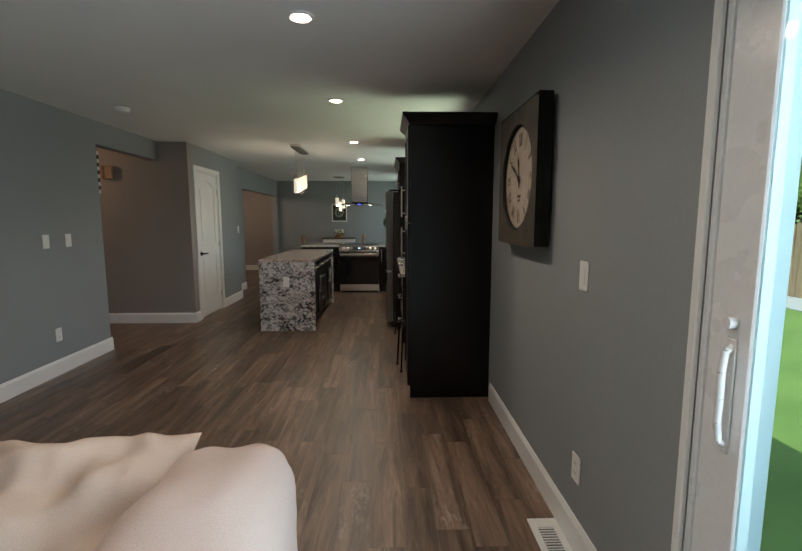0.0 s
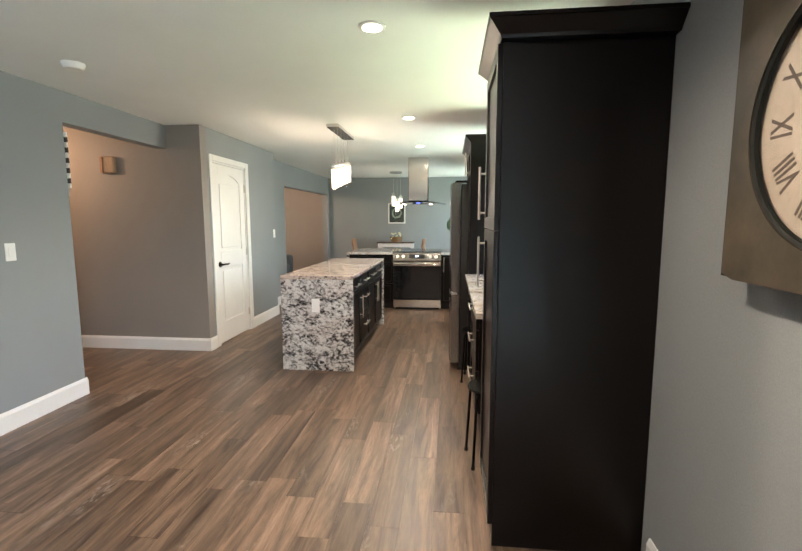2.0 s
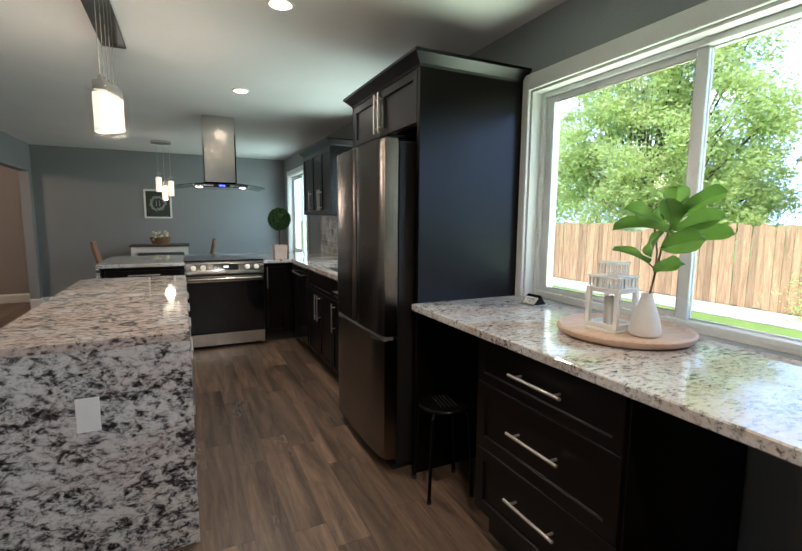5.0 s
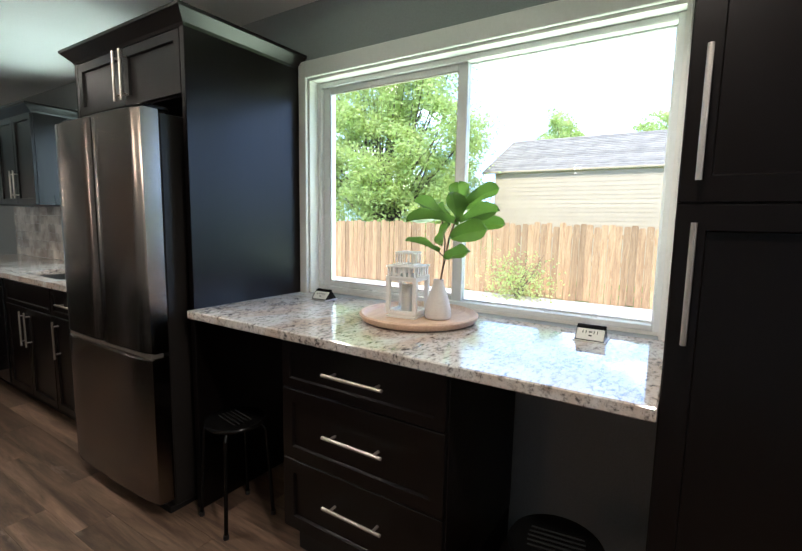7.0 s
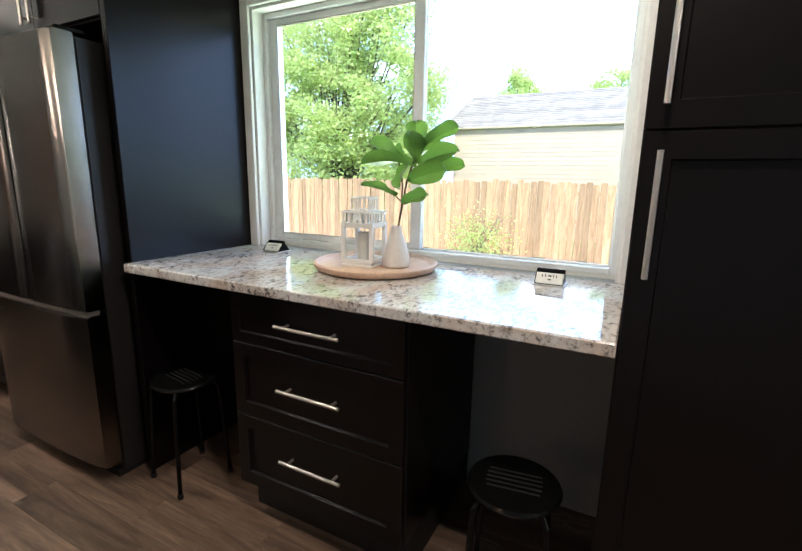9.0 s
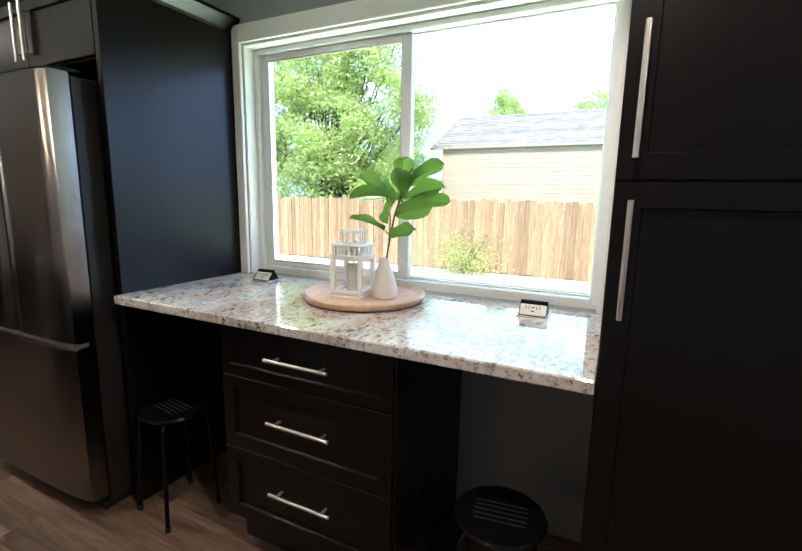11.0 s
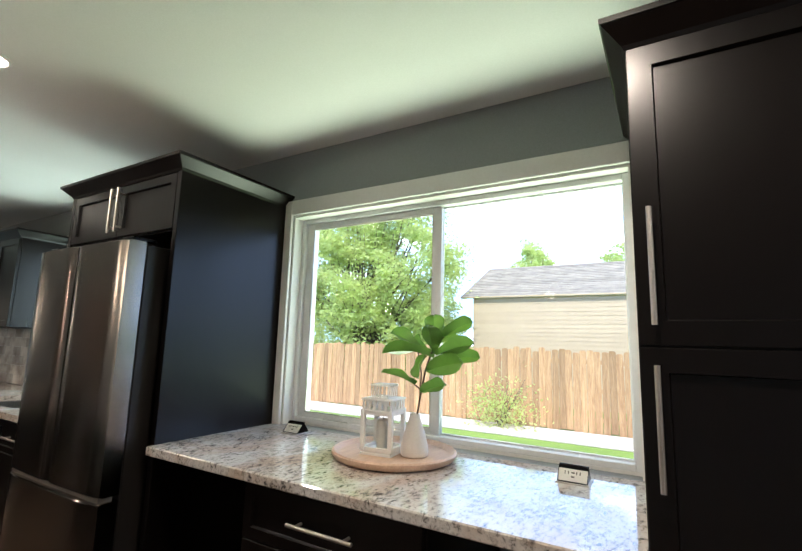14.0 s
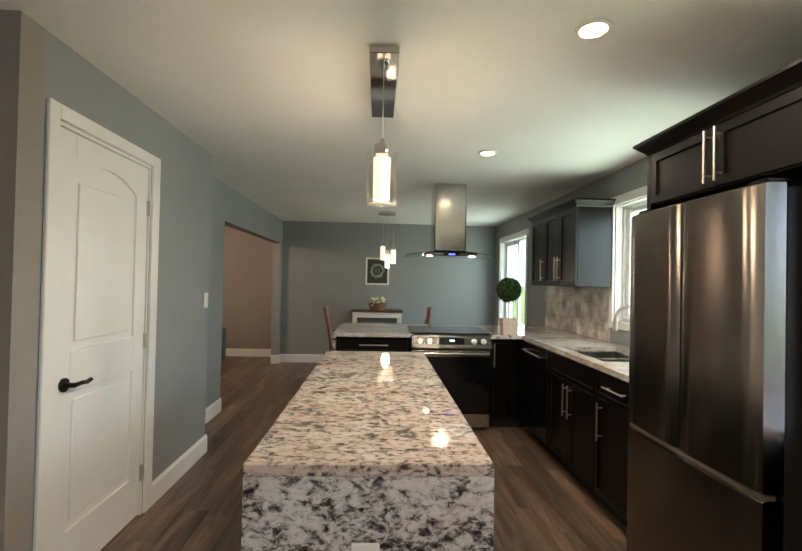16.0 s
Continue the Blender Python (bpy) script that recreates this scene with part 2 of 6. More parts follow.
    l.new(rnd.outputs[0], fr.inputs[0])
    rr = n.new("ShaderNodeMapRange")
    rr.inputs["To Min"].default_value, rr.inputs["To Max"].default_value = 1 - tone, 1 + tone
    l.new(fr.outputs[0], rr.inputs["Value"])
    hsv = n.new("ShaderNodeHueSaturation")
    l.new(rr.outputs[0], hsv.inputs["Value"])
    l.new(ov.outputs["Result"], hsv.inputs["Color"])
    l.new(hsv.outputs[0], b.inputs["Base Color"])
    rm = n.new("ShaderNodeMapRange")
    rm.inputs["To Min"].default_value, rm.inputs["To Max"].default_value = rough - 0.1, rough + 0.1
    l.new(g.outputs["Fac"], rm.inputs["Value"])
    l.new(rm.outputs[0], b.inputs["Roughness"])
    bp = n.new("ShaderNodeBump")
    bp.inputs["Strength"].default_value, bp.inputs["Distance"].default_value = 0.12, 0.002
    l.new(f.outputs["Fac"], bp.inputs["Height"])
    l.new(bp.outputs[0], b.inputs["Normal"])
    return m


def glow(name, color, strength):
    m = bpy.data.materials.new(name)
    m.use_nodes = True
    b = m.node_tree.nodes["Principled BSDF"]
    b.inputs["Base Color"].default_value = (*color, 1)
    b.inputs["Emission Color"].default_value, b.inputs["Emission Strength"].default_value = (*color, 1), strength
    return m


def glass(name, tint=(1, 1, 1), rough=0.0, slant=0.85):
    """A pane: mostly clear, with a mirror share that grows at a slant."""
    m = bpy.data.materials.new(name)
    m.use_nodes = True
    n, l = m.node_tree.nodes, m.node_tree.links
    n.clear()
    o = n.new("ShaderNodeOutputMaterial")
    t = n.new("ShaderNodeBsdfTransparent")
    t.inputs[0].default_value = (*tint, 1)
    g = n.new("ShaderNodeBsdfGlossy")
    g.inputs["Roughness"].default_value = rough
    lw = n.new("ShaderNodeLayerWeight")
    pw = n.new("ShaderNodeMath")
    pw.operation, pw.inputs[1].default_value = "POWER", 4.0
    l.new(lw.outputs["Facing"], pw.inputs[0])
    f = n.new("ShaderNodeMapRange")
    f.inputs["To Min"].default_value, f.inputs["To Max"].default_value = 0.005, slant
    l.new(pw.outputs[0], f.inputs["Value"])
    x = n.new("ShaderNodeMixShader")
    l.new(f.outputs[0], x.inputs[0])
    l.new(t.outputs[0], x.inputs[1])
    l.new(g.outputs[0], x.inputs[2])
    l.new(x.outputs[0], o.inputs[0])
    return m


WALL = material("grey_wall_paint", (0.275, 0.29, 0.295), 0.6, second=(0.25, 0.265, 0.27), scale=1.5, fine=260, amount=0.6, bump=0.05, spec=0.3)
HALL = material("taupe_wall_paint", (0.30, 0.27, 0.245), 0.6, second=(0.27, 0.24, 0.22), scale=1.5, fine=260, amount=0.6, bump=0.05, spec=0.3)
WHITE = material("white_trim_paint", (0.80, 0.79, 0.77), 0.35, second=(0.74, 0.73, 0.70), scale=3, fine=90, amount=0.5, bump=0.03)
CEILING = material("white_ceiling_paint", (0.80, 0.80, 0.78), 0.85, second=(0.75, 0.75, 0.73), scale=2, fine=180, amount=0.5, bump=0.25, spec=0.2)
VINYL = material("white_vinyl", (0.78, 0.79, 0.79), 0.28, second=(0.72, 0.73, 0.73), scale=4, fine=60, amount=0.4, bump=0.01)
ESPRESSO = material("espresso_cabinet_wood", (0.0036, 0.0023, 0.0020), 0.30, second=(0.0022, 0.0014, 0.0013), scale=5, fine=60, amount=0.8, bump=0.05, stretch=(1, 1, 0.12), spec=0.31)
TOEKICK = material("black_toe_kick", (0.008, 0.007, 0.007), 0.6)
STEEL = material("black_stainless_steel", (0.25, 0.222, 0.20), 0.20, 1.0, second=(0.21, 0.19, 0.172), scale=3, fine=220, amount=0.5, bump=0, stretch=(1, 0.04, 1))
BRIGHT = material("brushed_stainless_steel", (0.60, 0.56, 0.52), 0.15, 1.0, second=(0.52, 0.49, 0.46), scale=4, fine=240, amount=0.5, bump=0.02, stretch=(0.05, 1, 1))
_n, _l = STEEL.node_tree.nodes, STEEL.node_tree.links
_t = _n.new("ShaderNodeTangent")
_t.direction_type, _t.axis = "RADIAL", "Z"
_l.new(_t.outputs[0], _n["Principled BSDF"].inputs["Tangent"])
_n["Principled BSDF"].inputs["Anisotropic"].default_value = 0.9
_n["Principled BSDF"].inputs["Anisotropic Rotation"].default_value = 0.25
RANGESTEEL = material("satin_range_steel", (0.13, 0.125, 0.12), 0.28, 1.0, scale=4, fine=240, amount=0.4, bump=0.02, stretch=(0.05, 1, 1))
SINKSTEEL = material("satin_sink_steel", (0.42, 0.41, 0.40), 0.30, 1.0, scale=12, fine=200, amount=0.2, bump=0.02)
NICKEL = material("brushed_nickel", (0.62, 0.585, 0.54), 0.42, 1.0, scale=20, fine=300, amount=0.2, bump=0.01)
CHROME = material("polished_chrome", (0.60, 0.58, 0.56), 0.05, 1.0, scale=10, fine=200, amount=0.1, bump=0)
FRIDGESIDE = material("dark_grey_fridge_side", (0.016, 0.014, 0.013), 0.4, scale=8, fine=220, amount=0.3, bump=0.05, spec=0.4)
BLACKGLASS = material("black_oven_glass", (0.006, 0.006, 0.007), 0.05, spec=0.5, bump=0)
BLACK = material("black_enamel", (0.003, 0.003, 0.003), 0.24, bump=0.02, spec=0.22)
BRONZE = material("dark_bronze", (0.03, 0.025, 0.022), 0.35, 0.8, bump=0.01)
PLATE = material("white_plastic_plate", (0.80, 0.79, 0.76), 0.35, scale=10, fine=100, amount=0.15, bump=0)
# Near-black colour for the shade inside openings that are not cut.
HOLLOWSHADE = material("hollow_shade", (0.008, 0.008, 0.008), 0.7, bump=0, spec=0.2)
GRANITE = granite("pale_speckled_granite", -0.028, 46.0)
GRANITE3 = granite("warm_island_granite", 0.010, 36.0, (0.9, 1.4, 1.2), 0.30, 0.6, (0.90, 0.76, 0.69), (0.05, 0.038, 0.035), (0.28, 0.50))
GRANITE2 = granite("patchy_island_granite", 0.029, 33.0, (0.85, 1.2, 1.3), 0.40, 0.5, (0.93, 0.86, 0.84), (0.02, 0.018, 0.02))
MARBLE = material("veined_backsplash_stone", (0.74, 0.69, 0.63), 0.2, second=(0.33, 0.27, 0.235), scale=7, fine=40, amount=0.85, bump=0.02, random_tone=0.22)
FLOORWOOD = wood("brown_plank_floor", (0.055, 0.034, 0.0235), (0.220, 0.146, 0.102), 0.37, "y", 0.25, 18, (0.245, 0.195, 0.165))
PALEWOOD = wood("pale_turned_wood", (0.55, 0.36, 0.25), (0.68, 0.48, 0.35), 0.5, "x", 0.05)
BOXWOOD = wood("natural_box_wood", (0.30, 0.19, 0.11), (0.42, 0.28, 0.17), 0.5, "z", 0.05)
CHAIRWOOD = wood("tan_chair_wood", (0.22, 0.10, 0.05), (0.33, 0.16, 0.08), 0.45, "z", 0.05)
DARKWOOD = wood("dark_table_wood", (0.06, 0.04, 0.03), (0.12, 0.08, 0.06), 0.4, "x", 0.05)
FENCEWOOD = wood("cedar_fence_wood", (0.24, 0.132, 0.06), (0.44, 0.285, 0.145), 0.75, "z", 0.30, 16)
CLOCKWOOD = material("aged_bronze_clock_case", (0.074, 0.057, 0.037), 0.5, second=(0.024, 0.022, 0.015), scale=5, fine=60, amount=1.0, bump=0.1)
CLOCKEDGE = material("dark_green_clock_edge", (0.008, 0.0095, 0.006), 0.6, second=(0.004, 0.004, 0.0035), scale=9, fine=80, amount=0.8, bump=0.1, spec=0.2)
DIAL = material("aged_cream_dial", (0.56, 0.48, 0.395), 0.45, second=(0.42, 0.33, 0.25), scale=6, fine=50, amount=0.7, bump=0.02)
NUMERAL = material("faded_brown_numeral", (0.085, 0.060, 0.045), 0.6, second=(0.13, 0.10, 0.075), scale=40, fine=140, amount=0.8, bump=0)
INK = material("dark_ink", (0.035, 0.03, 0.028), 0.6, bump=0)
LINEN = material("cream_slipcover", (0.58, 0.455, 0.40), 0.9, second=(0.52, 0.40, 0.345), scale=4, fine=380, amount=0.5, bump=0.4, spec=0.15)
PILLOW = material("beige_cushion_cloth", (0.57, 0.44, 0.355), 0.9, second=(0.49, 0.37, 0.295), scale=5, fine=420, amount=0.5, bump=0.45, spec=0.15)
CERAMIC = material("matt_white_ceramic", (0.74, 0.70, 0.66), 0.45, scale=9, fine=140, amount=0.3, bump=0.03)
WAX = material("white_candle_wax", (0.80, 0.77, 0.70), 0.5, bump=0.02)
LEAF = material("glossy_green_leaf", (0.074, 0.152, 0.028), 0.38, second=(0.036, 0.088, 0.018), scale=14, fine=90, amount=0.8, bump=0.1, random_tone=0.3)
STEM = material("brown_stem", (0.10, 0.06, 0.035), 0.7)
BOXLEAF = material("clipped_box_leaf", (0.03, 0.085, 0.012), 0.55, second=(0.015, 0.045, 0.008), scale=30, fine=200, amount=0.9, bump=0.1)
POT = material("whitewashed_wood_pot", (0.60, 0.48, 0.39), 0.7, second=(0.5, 0.39, 0.31), scale=9, fine=90, amount=0.7, bump=0.15)
TREELEAF = material("sunlit_tree_leaf", (0.43, 0.48, 0.17), 0.55, second=(0.30, 0.40, 0.13), scale=1.2, fine=30, amount=0.9, bump=0)
for _leafmat, _tint, _share in ((LEAF, (0.25, 0.43, 0.065, 1), 0.32),):
    _n, _l = _leafmat.node_tree.nodes, _leafmat.node_tree.links
    _t = _n.new("ShaderNodeBsdfTranslucent")
    _t.inputs[0].default_value = _tint
    _m = _n.new("ShaderNodeMixShader")
    _m.inputs[0].default_value = _share
    _l.new(_n["Principled BSDF"].outputs[0], _m.inputs[1])
    _l.new(_t.outputs[0], _m.inputs[2])
    _l.new(_m.outputs[0], _n["Material Output"].inputs[0])
_n, _l = TREELEAF.node_tree.nodes, TREELEAF.node_tree.links
_t = _n.new("ShaderNodeBsdfTranslucent")
_t.inputs[0].default_value = (0.74, 0.82, 0.36, 1)
_m = _n.new("ShaderNodeMixShader")
_m.inputs[0].default_value = 0.55
_l.new(_n["Principled BSDF"].outputs[0], _m.inputs[1])
_l.new(_t.outputs[0], _m.inputs[2])
_l.new(_m.outputs[0], _n["Material Output"].inputs[0])
BARK = material("tree_bark", (0.14, 0.11, 0.085), 0.9, second=(0.08, 0.06, 0.05), scale=6, fine=60, amount=0.9, bump=0.4)
GRASS = material("lawn_grass", (0.19, 0.27, 0.05), 0.9, second=(0.12, 0.19, 0.03), scale=0.8, fine=90, amount=0.9, bump=0.6)
GRAVEL = material("pale_gravel", (0.50, 0.46, 0.41), 0.95, second=(0.36, 0.33, 0.29), scale=9, fine=70, amount=0.8, bump=0.8)
CONCRETE = material("patio_concrete", (0.42, 0.40, 0.37), 0.85, second=(0.35, 0.33, 0.31), scale=2, fine=90, amount=0.8, bump=0.3)
SIDING = material("tan_lap_siding", (0.40, 0.318, 0.205), 0.7, second=(0.36, 0.283, 0.185), scale=2, fine=60, amount=0.5, bump=0.06, random_tone=0.05)
SHINGLE = material("grey_roof_shingle", (0.265, 0.24, 0.20), 0.9, second=(0.19, 0.172, 0.147), scale=3, fine=60, amount=0.8, bump=0.5, random_tone=0.15)
STUCCO = material("outer_wall_paint", (0.5, 0.46, 0.4), 0.85)
PICTURE = material("dark_green_wreath_print", (0.018, 0.03, 0.022), 0.5, bump=0)
PALEGREEN = material("pale_sage_print", (0.30, 0.36, 0.30), 0.6, bump=0)
BASKET = material("woven_basket", (0.25, 0.15, 0.07), 0.8, second=(0.14, 0.08, 0.04), scale=40, fine=120, amount=0.9, bump=0.5)
BLOSSOM = material("cream_blossom", (0.72, 0.66, 0.42), 0.7, random_tone=0.15)
DENIM = material("slate_blue_cloth", (0.08, 0.10, 0.12), 0.9, fine=300, bump=0.3)
BULB = glow("lit_bulb", (1.0, 0.80, 0.58), 14.0)
CRYSTAL = glow("lit_bubble_crystal", (1.0, 0.86, 0.66), 1.0)
_n, _l = CRYSTAL.node_tree.nodes, CRYSTAL.node_tree.links
_t = _n.new("ShaderNodeTexCoord")
_v = _n.new("ShaderNodeTexVoronoi")
_v.inputs["Scale"].default_value = 170
_m = _n.new("ShaderNodeMapRange")
_m.inputs["From Min"].default_value, _m.inputs["From Max"].default_value = 0.1, 0.7
_m.inputs["To Min"].default_value, _m.inputs["To Max"].default_value = 1.15, 0.28
_l.new(_t.outputs["Object"], _v.inputs["Vector"])
_l.new(_v.outputs["Distance"], _m.inputs["Value"])
_l.new(_m.outputs[0], _n["Principled BSDF"].inputs["Emission Strength"])
HOODLED = glow("hood_lamp", (1.0, 0.82, 0.6), 10.0)
BLUELED = glow("blue_display", (0.08, 0.1, 1.0), 3.0)
OVENLED = glow("oven_display", (0.5, 0.7, 1.0), 1.5)
PANE = glass("window_glass")
DOORPANE = glass("door_glass", (0.80, 0.92, 0.92))
CLEAR = glass("clear_glass", (0.985, 0.99, 0.99), 0.0, 0.4)
BUBBLE = glass("bubble_glass", (0.985, 0.98, 0.97), 0.04, 0.16)
HOODGLASS = glass("smoked_hood_glass", (0.55, 0.58, 0.58))


# ---- building helpers ----
def box(bm, a, b, bevel=0.0, m=None):
    """An axis-aligned block between two corners, its edges softened."""
    lo = Vector([min(p, q) for p, q in zip(a, b)])
    hi = Vector([max(p, q) for p, q in zip(a, b)])
    made = bmesh.ops.create_cube(bm, size=1.0)["verts"]
    for v in made:
        v.co = Vector([lo[i] + (v.co[i] + 0.5) * (hi[i] - lo[i]) for i in range(3)])
    if m is not None:
        bmesh.ops.transform(bm, matrix=m, verts=made)
    if bevel:
        edges = {e for v in made for e in v.link_edges}
        bmesh.ops.bevel(bm, geom=list(edges), offset=bevel, segments=1, affect="EDGES", profile=0.6)
    return bm


def cyl(bm, p0, p1, r, r2=None, seg=14):
    p0, p1 = Vector(p0), Vector(p1)
    d = p1 - p0
    m = Matrix.Translation((p0 + p1) / 2) @ d.to_track_quat("Z", "Y").to_matrix().to_4x4()
    bmesh.ops.create_cone(bm, cap_ends=True, segments=seg, radius1=r, radius2=r if r2 is None else r2, depth=d.length, matrix=m)
    return bm


def lathe(bm, profile, at, seg=28, caps=True):
    rings = []
    for r, z in profile:
        rings.append([bm.verts.new((at[0] + r * math.cos(2 * math.pi * i / seg), at[1] + r * math.sin(2 * math.pi * i / seg), at[2] + z)) for i in range(seg)])
    for p, q in zip(rings, rings[1:]):
        for i in range(seg):
            bm.faces.new((p[i], p[(i + 1) % seg], q[(i + 1) % seg], q[i]))
    if caps:
        bm.faces.new(list(reversed(rings[0])))
        bm.faces.new(rings[-1])
    return bm


def tube(bm, points, r, seg=8):
    for a, b in zip(points, points[1:]):
        cyl(bm, a, b, r, seg=seg)
    return bm


def mesh_of(name, bm, mat, smooth=False):
    me = bpy.data.meshes.new(name)
    bm.normal_update()
    bm.to_mesh(me)
    bm.free()
    me.materials.append(mat)
    if smooth:
        for p in me.polygons:
            p.use_smooth = True
        me.set_sharp_from_angle(angle=radians(40))
    return me


def structure(name, bm, mat, label="", category=""):
    return tagged(new(name, mesh_of(name, bm, mat)), label, category or name.split("_")[0], "", "structure")


def thing(name, at, label, category, group="", kind=""):
    e = new(name)
    e.empty_display_size = 0.1
    e.location = at
    return tagged(e, label, category, group, kind)


def part(name, bm, mat, parent, label="", smooth=False):
    ob = new(name, mesh_of(name, bm, mat, smooth))
    ob.parent = parent
    if parent.type == "EMPTY" and parent.parent is None:
        ob.matrix_parent_inverse = Matrix.Translation(parent.location).inverted()
    if label:
        tagged(ob, label)
    return ob


def single(name, bm, mat, label, category, group="", smooth=False):
    return tagged(new(name, mesh_of(name, bm, mat, smooth)), label, category, group)


def B():
    return bmesh.new()


def block(a, b, bevel=0.0):
    return box(B(), a, b, bevel)


class Face:
    """A front to build on: u along it, v up, w out of it."""

    def __init__(self, origin, u, w):
        self.o, self.u, self.v, self.w = Vector(origin), Vector(u), Vector((0, 0, 1)), Vector(w)

    def p(self, u, v, w=0.0):
        return self.o + self.u * u + self.v * v + self.w * w


def shaker(parent, f, u0, v0, u1, v1, rail=0.06, thick=0.02, name="door", mat=None):
    """A frame-and-panel front."""
    bm = block(f.p(u0, v0, 0), f.p(u1, v1, thick), 0.0015)
    bm.normal_update()
    front = max((q for q in bm.faces if q.normal.dot(f.w) > 0.99), key=lambda q: q.calc_area())
    bmesh.ops.inset_region(bm, faces=[front], thickness=rail, depth=0)
    bmesh.ops.inset_region(bm, faces=[front], thickness=0.005, depth=-0.011)
    return part(name, bm, mat or ESPRESSO, parent)


def bar_handle(parent, f, u0, v0, u1, v1, out=0.02):
    """A bar pull on two posts, from one end to the other."""
    bm = B()
    a, b = f.p(u0, v0, out + 0.03), f.p(u1, v1, out + 0.03)
    cyl(bm, a, b, 0.006, seg=12)
    d = b - a
    for k in (0.13, 0.87):
        q = a + d * k
        cyl(bm, q, q - f.w * 0.033, 0.005, seg=8)
    return part("handle", bm, NICKEL, parent, "brushed nickel bar pull", True)


def crown(parent, x0, x1, y0, y1, z, h=0.065, out=0.05, sides=("front", "near", "far"), name="crown_moulding"):
    """A sloped cornice round the top of a cabinet whose front faces -x (front at x0, wall at x1)."""
    bm = B()
    n0 = y0 - (out if "near" in sides else 0)
    f0 = y1 + (out if "far" in sides else 0)
    steps = [(0.0, 0.0), (0.006, 0.012), (out * 0.55, h * 0.5), (out * 0.92, h * 0.78), (out, h * 0.8), (out, h)]
    rings = []
    for o, zz in steps:
        ny = y0 - (o if "near" in sides else 0)
        fy = y1 + (o if "far" in sides else 0)
        rings.append([bm.verts.new(c) for c in ((x1, ny, z + zz), (x0 - o, ny, z + zz), (x0 - o, fy, z + zz), (x1, fy, z + zz))])
    for p, q in zip(rings, rings[1:]):
        for i in range(4):
            bm.faces.new((p[i], p[(i + 1) % 4], q[(i + 1) % 4], q[i]))
    bm.faces.new(rings[-1])
    bm.faces.new(list(reversed(rings[0])))
    bmesh.ops.recalc_face_normals(bm, faces=bm.faces)
    return part(name, bm, ESPRESSO, parent)

# ---- large structure ----
def wall_x(name, x0, x1, y0, y1, openings, mat, label, top=CEIL):
    """A wall along y with openings (y0, y1, z0, z1) through it."""
    bm = B()
    y = y0
    for a, b, c, d in sorted(openings):
        if a > y:
            box(bm, (x0, y, 0), (x1, a, top))
        if c > 0:
            box(bm, (x0, a, 0), (x1, b, c))
        if d < top:
            box(bm, (x0, a, d), (x1, b, top))
        y = b
    if y1 > y:
        box(bm, (x0, y, 0), (x1, y1, top))
    return structure(name, bm, mat, label, "wall")


WT = 0.2
DESK_WIN = (6.345, 8.005, 0.925, 2.03)
SINK_WIN = (9.22, 10.52, 1.10, 2.09)
DINE_WIN = (12.83, 14.13, 0.77, 2.08)
SLIDER = (1.5, 3.495, 0.0, 2.06)
wall_x("wall_east", 0, WT, -1.2, 14.6, [DESK_WIN, SINK_WIN, DINE_WIN, SLIDER], WALL, "smooth grey painted wall with windows and a glass door")
structure("wall_north", block((-3.66, 14.48, 0), (0, 14.6, CEIL)), WALL, "smooth grey painted end wall of the dining area", "wall")
wall_x("wall_west", -3.88, -3.76, -1.2, 8.5, [(7.22, 8.5, 0, 2.155)], WALL, "grey living room wall with an opening to the hall")
structure("wall_hall", block((-6.2, 8.5, 0), (-3.39, 8.62, CEIL)), HALL, "taupe painted hall wall beside the pantry", "wall")
wall_x("wall_pantry", -3.51, -3.39, 8.62, 10.46, [(8.705, 9.497, 0, 2.055)], WALL, "grey painted pantry wall with a white door")
bm = B()
box(bm, (-3.78, 10.34, 0), (-3.51, 10.46, CEIL))
box(bm, (-3.78, 10.46, 0), (-3.66, 11.6, CEIL))
box(bm, (-3.78, 11.6, 2.0), (-3.66, 14.35, CEIL))
box(bm, (-3.78, 14.35, 0), (-3.66, 15.0, CEIL))
structure("wall_dining", bm, WALL, "grey wall with a wide opening to the next room", "wall")
structure("wall_back_room", block((-6.2, 15.0, 0), (-3.66, 15.1, CEIL)), HALL, "taupe painted wall of the room beyond the opening", "wall")
structure("wall_outer_west", block((-6.3, -1.2, 0), (-6.2, 15.1, CEIL)), HALL, "plain taupe outer wall", "wall")
structure("wall_south", block((-6.2, -1.3, 0), (0, -1.2, CEIL)), WALL, "plain grey wall at the end of the living room", "wall")
structure("ceiling", block((-6.3, -1.3, CEIL), (WT, 15.1, CEIL + 0.2)), CEILING, "white finely textured flat ceiling", "ceiling")
structure("roof", block((-6.8, -1.8, CEIL + 0.2), (0.5, 15.6, CEIL + 0.3)), STUCCO, "plain roof slab with eaves", "roof")
floor = structure("floor", block((-6.3, -1.3, -0.1), (WT, 15.1, -0.006)), TOEKICK, "brown wood-look plank floor", "floor")


